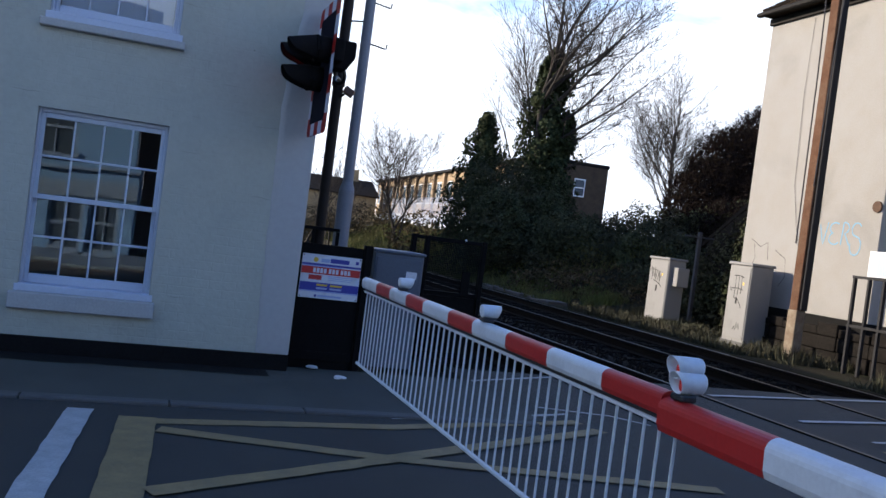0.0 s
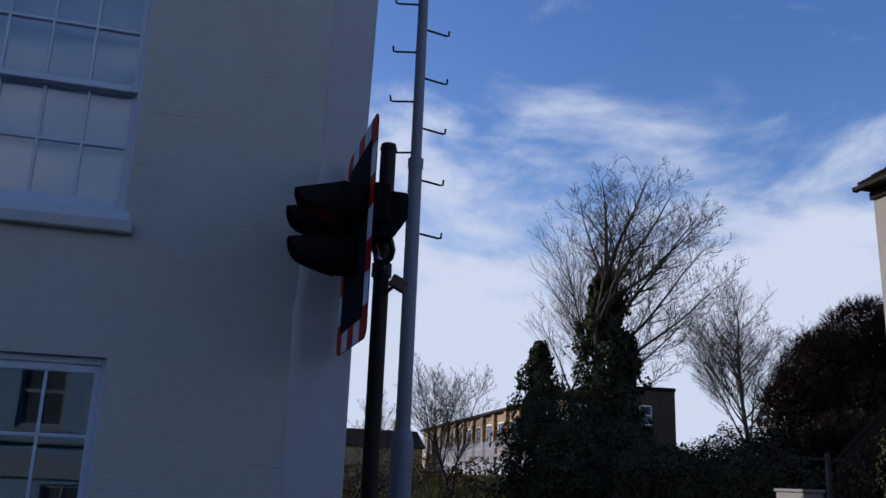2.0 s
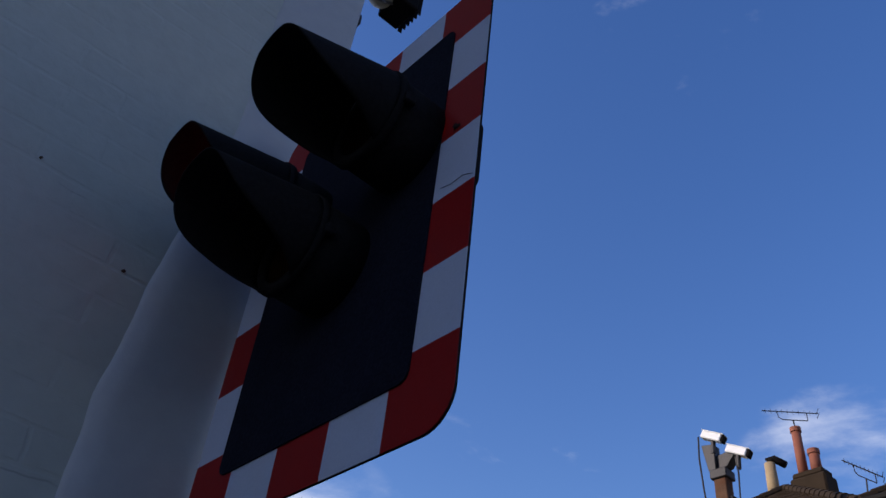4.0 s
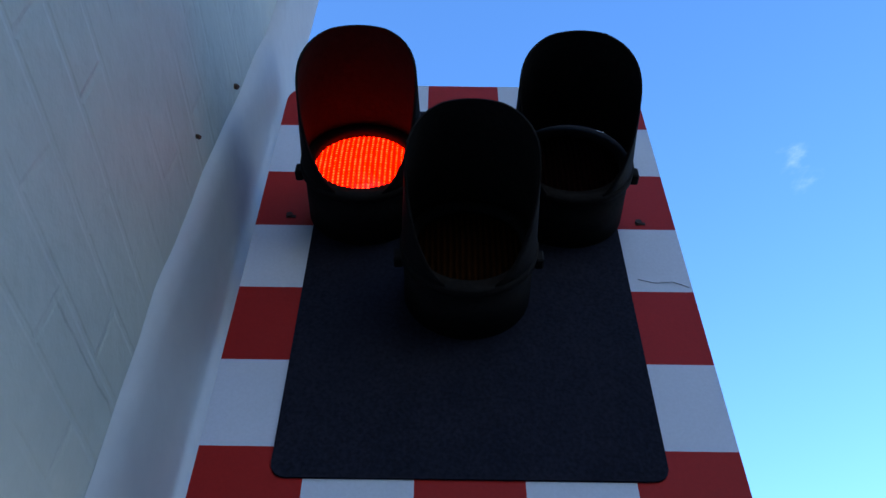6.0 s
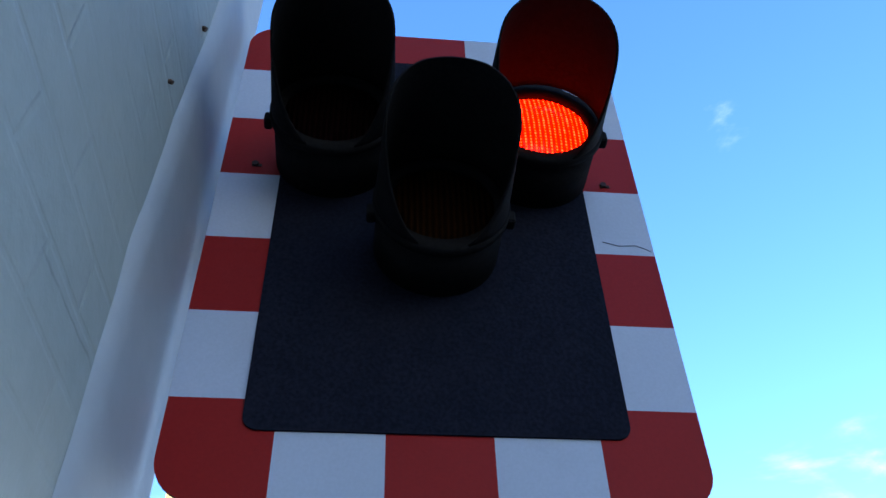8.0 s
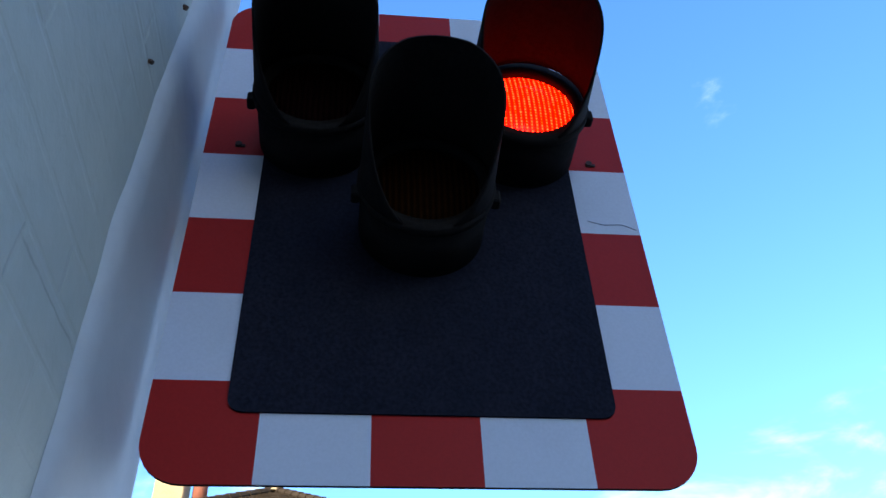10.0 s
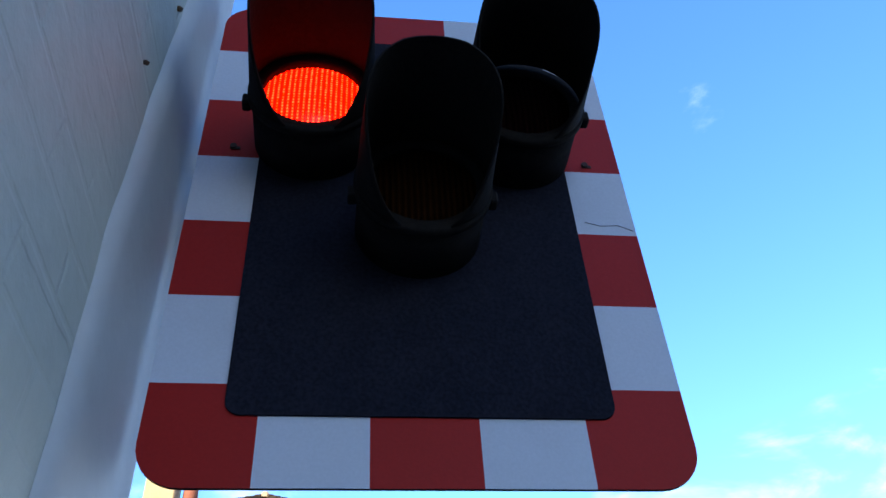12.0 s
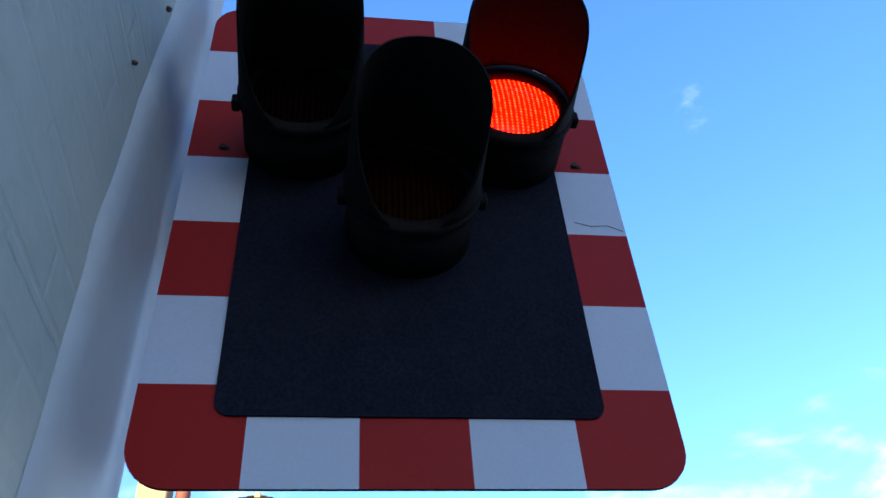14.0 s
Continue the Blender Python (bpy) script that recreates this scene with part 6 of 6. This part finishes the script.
def grow(wood, twig, p, d, length, r, level, rnd, curve, bare=0.25, angle=(32, 62), wild=0.07):
    """A limb that bows upwards in short steps and sends out side limbs by turns, down to fine twigs."""
    way = [p.copy()]
    steps = max(3, int(length / (0.20, 0.185, 0.24, 0.34)[level]))
    cur, dirn = p.copy(), d.normalized()
    roll = rnd.uniform(0, 2 * math.pi)
    for s in range(steps):
        f = (s + 1) / steps
        dirn = (dirn + Vector((rnd.gauss(0, wild), rnd.gauss(0, wild), rnd.gauss(0, 0.05) + curve * (1 - dirn.z) / steps))).normalized()
        nxt = cur + dirn * (length / steps)
        ra, rb = max(0.005, r * (1 - 0.82 * s / steps)), max(0.005, r * (1 - 0.82 * f))
        (wood if ra > 0.03 else twig).stick(cur, nxt, ra, rb, 7 if ra > 0.06 else (4 if ra > 0.02 else 3))
        cur = nxt
        way.append(cur.copy())
        if level > 0 and f > bare:
            for _ in range(2 if rnd.random() < (0.0, 0.35, 0.45, 0.3)[level] else 1):
                roll += 2.4 + rnd.uniform(-0.5, 0.5)
                ax = Matrix.Rotation(roll, 3, dirn) @ dirn.orthogonal().normalized()
                nd = Matrix.Rotation(radians(rnd.uniform(*angle)), 3, ax) @ dirn
                nd.z += 0.12
                reach = (length * rnd.uniform(0.30, 0.52) + 0.12) * (1.1 - 0.62 * f)
                if reach > 0.12:
                    grow(wood, twig, cur, nd, reach, max(0.006, rb * rnd.uniform(0.4, 0.6)), level - 1, rnd, curve * 0.8, 0.15, angle, 0.07)
    return way


def build_bare_tree(name, x, y, base_z, limbs, seed, label, level=2, curve=0.9, angle=(32, 62), crown_from=0.5, wild=0.07):
    """limbs: (start height, length, lean to the right, lean away, radius) as one looks from the road; the first is the trunk."""
    rnd = random.Random(seed)
    t = thing(name, x, y, base_z, label, "tree")
    wood, twig = Soup(), Soup()
    stem = None
    for z0, length, lr, la, r in limbs:
        lx, ly = 0.9 * lr + 0.43 * la, -0.43 * lr + 0.9 * la
        root = min(stem, key=lambda q: abs(q.z - z0)) if stem and z0 > 0.3 else Vector((0, 0, -0.3))
        way = grow(wood, twig, root, Vector((lx, ly, 1.0)), length, r, level, rnd, curve, crown_from if stem is None else 0.2, angle, wild)
        stem = stem or way
    tagged(raw("trunk", wood.v, wood.f, M_BARK, t, True), "trunk and main limbs")
    tagged(raw("crown", twig.v, twig.f, M_TWIG, t), "bare winter twigs")
    return t


def ivy_column(soup, pts, radius, count, rnd, size=0.16):
    for _ in range(count):
        s = rnd.random()
        i = min(int(s * (len(pts) - 1)), len(pts) - 2)
        a, c = Vector(pts[i][:3]), Vector(pts[i + 1][:3])
        f = s * (len(pts) - 1) - i
        p = a.lerp(c, f)
        rr = radius[i] * (1 - f) + radius[i + 1] * f
        ang = rnd.uniform(0, 2 * math.pi)
        lump = 0.85 + 1.2 * noise.noise((p.x + 1.6 * math.cos(ang), p.z * 1.5, 1.6 * math.sin(ang))) + 0.55 * noise.noise((4 * math.cos(ang), p.z * 3.5, 4 * math.sin(ang)))
        q = rr * max(0.3, lump) * rnd.uniform(0.55, 1.0) ** 0.5
        soup.leaf((p.x + q * math.cos(ang), p.y + q * math.sin(ang), p.z + rnd.uniform(-0.15, 0.15)), size * rnd.uniform(0.6, 1.3), rnd, (math.cos(ang), math.sin(ang), 0.25))


def build_bush(name, blobs, per, size, seed, material, label, category="bush", leafy=True):
    """A mass of leaves and stems round uneven lumps: (x, y, z, rx, ry, rz)."""
    rnd = random.Random(seed)
    s = Soup()
    for bx, by, bz, rx, ry, rz in blobs:
        n = int(per * rx * rz)
        for _ in range(n):
            v = Vector((rnd.gauss(0, 1), rnd.gauss(0, 1), rnd.gauss(0, 1))).normalized()
            lump = 1 + 0.38 * noise.noise((v.x * 1.8 + bx, v.y * 1.8 + by, v.z * 1.8)) + 0.24 * noise.noise((v.x * 5 + bx, v.y * 5, v.z * 5))
            k = lump * rnd.uniform(0.62, 1.0) ** 0.4
            p = (bx + v.x * rx * k, by + v.y * ry * k, bz + v.z * rz * k)
            if p[2] < height(p[0], p[1]) - 0.1:
                continue
            s.leaf(p, size * rnd.uniform(0.6, 1.35), rnd, (v.x / rx, v.y / ry, v.z / rz) if leafy else None)
    ob = raw(name, s.v, s.f, material)
    return tagged(ob, label, category, kind="stuff")


def build_main_tree():
    x, y = 12.9, 23.5
    t = build_bare_tree("ivy_tree", x, y, height(x, y), [
        (-0.3, 7.2, 0.03, 0, 0.24), (6.5, 3.4, -0.50, 0.1, 0.06), (6.7, 3.6, 0.10, 0.1, 0.085), (6.2, 4.3, 0.36, 0.2, 0.10), (5.6, 4.7, 0.55, -0.2, 0.09), (5.0, 5.2, 0.85, 0.2, 0.085),
        (4.4, 5.4, 1.05, -0.2, 0.085), (3.9, 5.3, 1.4, 0.2, 0.075), (3.2, 5.0, 1.8, 0.0, 0.07), (2.6, 4.3, 2.6, 0.3, 0.055), (2.0, 3.0, 3.2, -0.2, 0.045),
        (4.6, 4.4, 0.8, 0.9, 0.07), (4.8, 4.4, 0.7, -0.9, 0.07), (5.6, 3.4, 0.35, 0.8, 0.06), (5.8, 3.2, 0.25, -0.7, 0.055), (3.6, 2.6, -0.6, 0.2, 0.04)],
        11, "tall bare tree with its trunk wrapped in dark ivy", level=3, curve=1.0, crown_from=0.9, wild=0.045)
    rnd = random.Random(5)
    s = Soup()
    ivy_column(s, [(0, 0, 0), (0.02, 0, 2.5), (0.05, 0, 4.6), (0.08, 0, 6.0), (0.1, 0, 7.0)], (1.25, 1.0, 0.82, 0.55, 0.22), 17000, rnd, 0.13)
    ivy_column(s, [(0.3, -0.1, 1.6), (0.6, -0.3, 3.0), (0.7, -0.33, 3.9), (0.8, -0.38, 4.6)], (0.9, 0.65, 0.4, 0.15), 4500, rnd, 0.13)
    tagged(raw("ivy", s.v, s.f, M_IVY, t), "dense dark ivy round the trunk")
    return t


build_main_tree()


def build_second_tree():
    x, y = 11.2, 25.0
    t = build_bare_tree("ivy_tree", x, y, height(x, y), [(-0.3, 7.2, 0.04, 0, 0.07), (3.6, 2.8, -0.45, 0, 0.035), (4.2, 2.8, 0.3, 0.1, 0.035), (4.8, 2.4, -0.3, 0.1, 0.03)], 23, "slender bare tree with ivy to half its height", curve=0.6, angle=(24, 48), wild=0.03)
    rnd = random.Random(6)
    s = Soup()
    ivy_column(s, [(-0.2, 0, 0), (-0.2, 0, 2.0), (-0.15, 0, 3.8), (-0.05, 0, 5.3)], (1.2, 1.0, 0.7, 0.22), 9500, rnd, 0.13)
    tagged(raw("ivy", s.v, s.f, M_IVY, t), "dense dark ivy round the trunk")
    return t


build_second_tree()
build_bare_tree("bare_tree", 13.35, 25.1, height(13.35, 25.1), [(-0.3, 8.6, 0.02, 0, 0.08), (2.0, 4.6, -0.16, 0.1, 0.045), (2.8, 4.2, 0.2, 0, 0.045), (3.6, 3.6, -0.2, -0.1, 0.04), (4.4, 3.2, 0.2, 0.1, 0.035), (5.2, 2.6, -0.18, 0, 0.03)], 33, "slender bare tree on the bank", level=2, curve=0.8, angle=(24, 44), wild=0.02)
build_bare_tree("bare_tree", 26.5, 34.5, height(26.5, 34.5) - 0.4, [(-0.3, 9.4, 0.0, 0, 0.15)] + [(1.0 + 0.29 * k, 6.1 - 0.2 * k, (0.95, -0.9, 0.3, -0.35, 0.65, -0.6)[k % 6], (0.1, -0.1, 0.8, -0.8, 0.5, 0.5)[k % 6], 0.065 - 0.002 * k) for k in range(18)], 44, "bare round-crowned tree behind the hedge", level=3, curve=1.0, angle=(26, 50))
build_bare_tree("bare_tree", 10.7, 35.0, height(10.7, 35), [(-0.3, 5.8, 0.04, 0, 0.07), (-0.2, 5.2, -0.26, 0, 0.06), (-0.2, 5.2, 0.3, 0.1, 0.06), (0.6, 4.6, 0.55, 0, 0.05), (0.6, 4.6, -0.5, 0, 0.05), (1.6, 3.8, 0.02, 0.3, 0.045), (1.2, 4.0, 0.4, -0.4, 0.045), (1.2, 4.0, -0.35, -0.4, 0.045)], 51, "bare many-stemmed tree before the brick flats", level=3, curve=0.6, angle=(22, 46))
build_bare_tree("bare_tree", 8.0, 38.0, height(8.0, 38), [(-0.3, 5.0, 0.04, 0, 0.06), (0.2, 4.2, -0.3, 0, 0.05), (0.2, 4.2, 0.35, 0, 0.05)], 57, "small bare tree beside the line", level=3, curve=0.6, angle=(22, 46))
build_bare_tree("bare_tree", 6.3, 36.0, height(6.3, 36), [(-0.3, 4.8, 0.02, 0, 0.06), (0.1, 4.2, -0.25, 0, 0.05), (0.1, 4.0, 0.25, 0, 0.05)], 59, "small bare tree beside the line", level=3, curve=0.6, angle=(22, 46))

build_bush("ivy_hedge", [(9.9, 19.5, 1.3, 1.3, 1.6, 1.6), (11.3, 20.5, 2.0, 1.8, 1.8, 1.9), (13.2, 19.5, 1.2, 2.0, 1.8, 1.2), (15.0, 18.5, 1.6, 2.0, 1.8, 1.5), (11.8, 16.8, 1.1, 1.9, 1.5, 1.5), (13.8, 15.5, 1.2, 2.0, 1.5, 1.6), (15.8, 15.2, 1.6, 1.8, 1.5, 1.7), (10.8, 22.5, 2.4, 1.5, 1.5, 2.0), (12.9, 22.8, 1.5, 1.8, 1.5, 1.2), (17.0, 17.5, 1.9, 1.8, 1.8, 1.8), (12.6, 13.2, 0.6, 1.4, 1.2, 1.0), (14.6, 12.9, 0.9, 1.6, 1.2, 1.3), (16.8, 13.4, 1.4, 1.6, 1.2, 1.6)], 5200, 0.072, 71, M_HEDGE, "dense dark bramble and ivy over the railway bank")


def build_shrub():
    """A tall leafless shrub: dense brown stems round a dark heart, fraying into fine twigs."""
    rnd = random.Random(72)
    s = Soup()
    lumps = [(17.0, 17.2, 4.0, 1.8, 1.6, 2.3), (18.9, 17.6, 4.9, 2.0, 1.8, 2.6), (20.8, 17.9, 4.9, 2.0, 1.8, 2.6), (15.8, 16.8, 3.1, 1.5, 1.5, 1.8), (15.2, 14.6, 1.9, 1.4, 1.3, 1.6), (18.6, 15.2, 2.3, 2.4, 1.6, 2.4), (17.0, 15.6, 2.6, 1.6, 1.4, 2.2)]
    for bx, by, bz, rx, ry, rz in lumps:
        for _ in range(int(3200 * rx * rz)):
            v = Vector((rnd.gauss(0, 1), rnd.gauss(0, 1), rnd.gauss(0, 1))).normalized()
            k = 0.9 * (1 + 0.22 * noise.noise((v.x * 2 + bx, v.y * 2 + by, v.z * 2))) * rnd.uniform(0.3, 1.0) ** 0.5
            s.leaf((bx + v.x * rx * k, by + v.y * ry * k, bz + v.z * rz * k), 0.085 * rnd.uniform(0.5, 1.3), rnd, v)
        for _ in range(int(620 * rx * rz)):
            v = Vector((rnd.gauss(0, 1), rnd.gauss(0, 1), rnd.gauss(0.3, 1))).normalized()
            p = Vector((bx + v.x * rx * 0.8, by + v.y * ry * 0.8, bz + v.z * rz * 0.8))
            d = (v + Vector((rnd.gauss(0, 0.6), rnd.gauss(0, 0.6), rnd.gauss(0.35, 0.4)))).normalized()
            ln = rnd.uniform(0.15, 0.6) ** 1.0
            q = p + d * ln * 0.5
            e = q + (d + Vector((rnd.gauss(0, 0.2), rnd.gauss(0, 0.2), 0.15))).normalized() * ln * 0.5
            s.stick(p, q, 0.010, 0.006, 3)
            s.stick(q, e, 0.006, 0.0025, 3)
            for _ in range(2):
                s.stick(q, q + (d + Vector((rnd.gauss(0, 0.5), rnd.gauss(0, 0.5), rnd.gauss(0, 0.4)))).normalized() * ln * 0.4, 0.006, 0.003, 3)
    return tagged(raw("tall_shrub", s.v, s.f, M_DRYBUSH), "tall dark brown leafless shrub above the bank", "bush", kind="stuff")


build_shrub()


def build_grass(name, area, count, h, seed, label, material, thin=-9.0):
    rnd = random.Random(seed)
    v, f = [], []
    for _ in range(count):
        x, y = rnd.uniform(area[0], area[2]), rnd.uniform(area[1], area[3])
        if noise.noise((x * 0.7, y * 0.7, 5.0)) + 0.5 * noise.noise((x * 2.3, y * 2.3, 9.0)) < thin:
            continue
        z = height(x, y) - 0.02
        hh = h * rnd.uniform(0.4, 1.3) * (0.6 + 0.8 * abs(noise.noise((x * 0.9, y * 0.9, 2))))
        a = rnd.uniform(0, 2 * math.pi)
        w = 0.012 + 0.012 * rnd.random()
        lx, ly = rnd.gauss(0, 0.35) * hh, rnd.gauss(0, 0.35) * hh
        k = len(v)
        v += [(x - w * math.cos(a), y - w * math.sin(a), z), (x + w * math.cos(a), y + w * math.sin(a), z), (x + lx, y + ly, z + hh)]
        f.append((k, k + 1, k + 2))
    return tagged(raw(name, v, f, material), label, "grass", kind="stuff")


build_grass("verge_grass", (8.7, 2.0, 11.5, 12.0), 26000, 0.26, 81, "patchy yellow-green grass round the cabinets", M_GRASS, 0.0)
build_grass("bank_foot_grass", (8.75, 12.5, 10.9, 24.0), 26000, 0.30, 84, "fresh green grass at the foot of the bank", M_FRESHGRASS, -0.12)
build_grass("bank_grass", (8.7, 15.0, 15.0, 46.0), 30000, 0.34, 82, "long dry grass on the railway bank, sunlight put into its colour", M_BANKGRASS)

build_bush("scrub", [(6.5, 46.0, 0.5, 2.2, 2.0, 0.9), (9.5, 44.0, 0.6, 2.4, 2.0, 1.0), (12.0, 42.0, 1.0, 2.2, 2.0, 1.1), (14.0, 40.0, 1.4, 1.8, 2.0, 1.1), (4.0, 50.0, 0.5, 2.4, 2.0, 1.3), (8.5, 52.0, 0.8, 2.6, 2.0, 1.5), (12.5, 50.0, 1.2, 2.6, 2.0, 1.4), (3.5, 38.0, 0.2, 1.5, 2.0, 0.8), (10.5, 30.0, 0.9, 1.6, 1.8, 0.8), (8.9, 26.0, 0.2, 0.8, 1.8, 0.6)], 700, 0.13, 91, M_SCRUB, "brown winter scrub beyond the railway bank", leafy=False)
build_bush("bramble", [(9.6, 15.5, 0.2, 0.8, 1.2, 0.5), (10.6, 14.2, 0.2, 1.0, 1.0, 0.6), (11.6, 12.4, 0.3, 1.0, 0.8, 0.6), (10.5, 16.0, 0.5, 0.7, 1.0, 0.6), (11.3, 14.9, 0.4, 1.2, 0.9, 0.7), (12.4, 13.8, 0.4, 1.3, 0.8, 0.7)], 2600, 0.07, 92, M_SCRUB, "low reddish-brown bramble stems at the foot of the bank", leafy=False)

build_bush("shed_ivy", [(12.15, 8.6, 0.8, 0.35, 0.7, 1.3), (12.15, 9.6, 1.2, 0.35, 0.8, 1.5), (12.15, 10.6, 0.9, 0.35, 0.8, 1.2), (12.15, 11.4, 0.6, 0.35, 0.6, 0.9), (12.15, 10.2, 0.5, 0.4, 1.0, 0.8)], 5200, 0.07, 93, M_HEDGE, "dark ivy hanging over the shed gable")


def build_shed():
    """A mossy lean-to behind the cabinets, against the cream house."""
    sh = thing("shed", 12.3, 8.05, 0.0, "low dark shed with a mossy sloping roof", "shed")
    part("wall", prism([(0.0, 0.0), (0.0, 3.2), (1.7, 3.2), (3.5, 2.0), (3.5, 0.0)], "x", 0.0, 3.6), M_SHED, sh)
    part("roof", prism([(-0.02, 3.203), (-0.02, 3.30), (1.75, 3.32), (3.75, 1.98), (3.75, 1.88), (1.72, 3.203)], "x", 0.004, 3.7), M_SHED, sh, "mossy sloping roof")
    return sh


build_shed()


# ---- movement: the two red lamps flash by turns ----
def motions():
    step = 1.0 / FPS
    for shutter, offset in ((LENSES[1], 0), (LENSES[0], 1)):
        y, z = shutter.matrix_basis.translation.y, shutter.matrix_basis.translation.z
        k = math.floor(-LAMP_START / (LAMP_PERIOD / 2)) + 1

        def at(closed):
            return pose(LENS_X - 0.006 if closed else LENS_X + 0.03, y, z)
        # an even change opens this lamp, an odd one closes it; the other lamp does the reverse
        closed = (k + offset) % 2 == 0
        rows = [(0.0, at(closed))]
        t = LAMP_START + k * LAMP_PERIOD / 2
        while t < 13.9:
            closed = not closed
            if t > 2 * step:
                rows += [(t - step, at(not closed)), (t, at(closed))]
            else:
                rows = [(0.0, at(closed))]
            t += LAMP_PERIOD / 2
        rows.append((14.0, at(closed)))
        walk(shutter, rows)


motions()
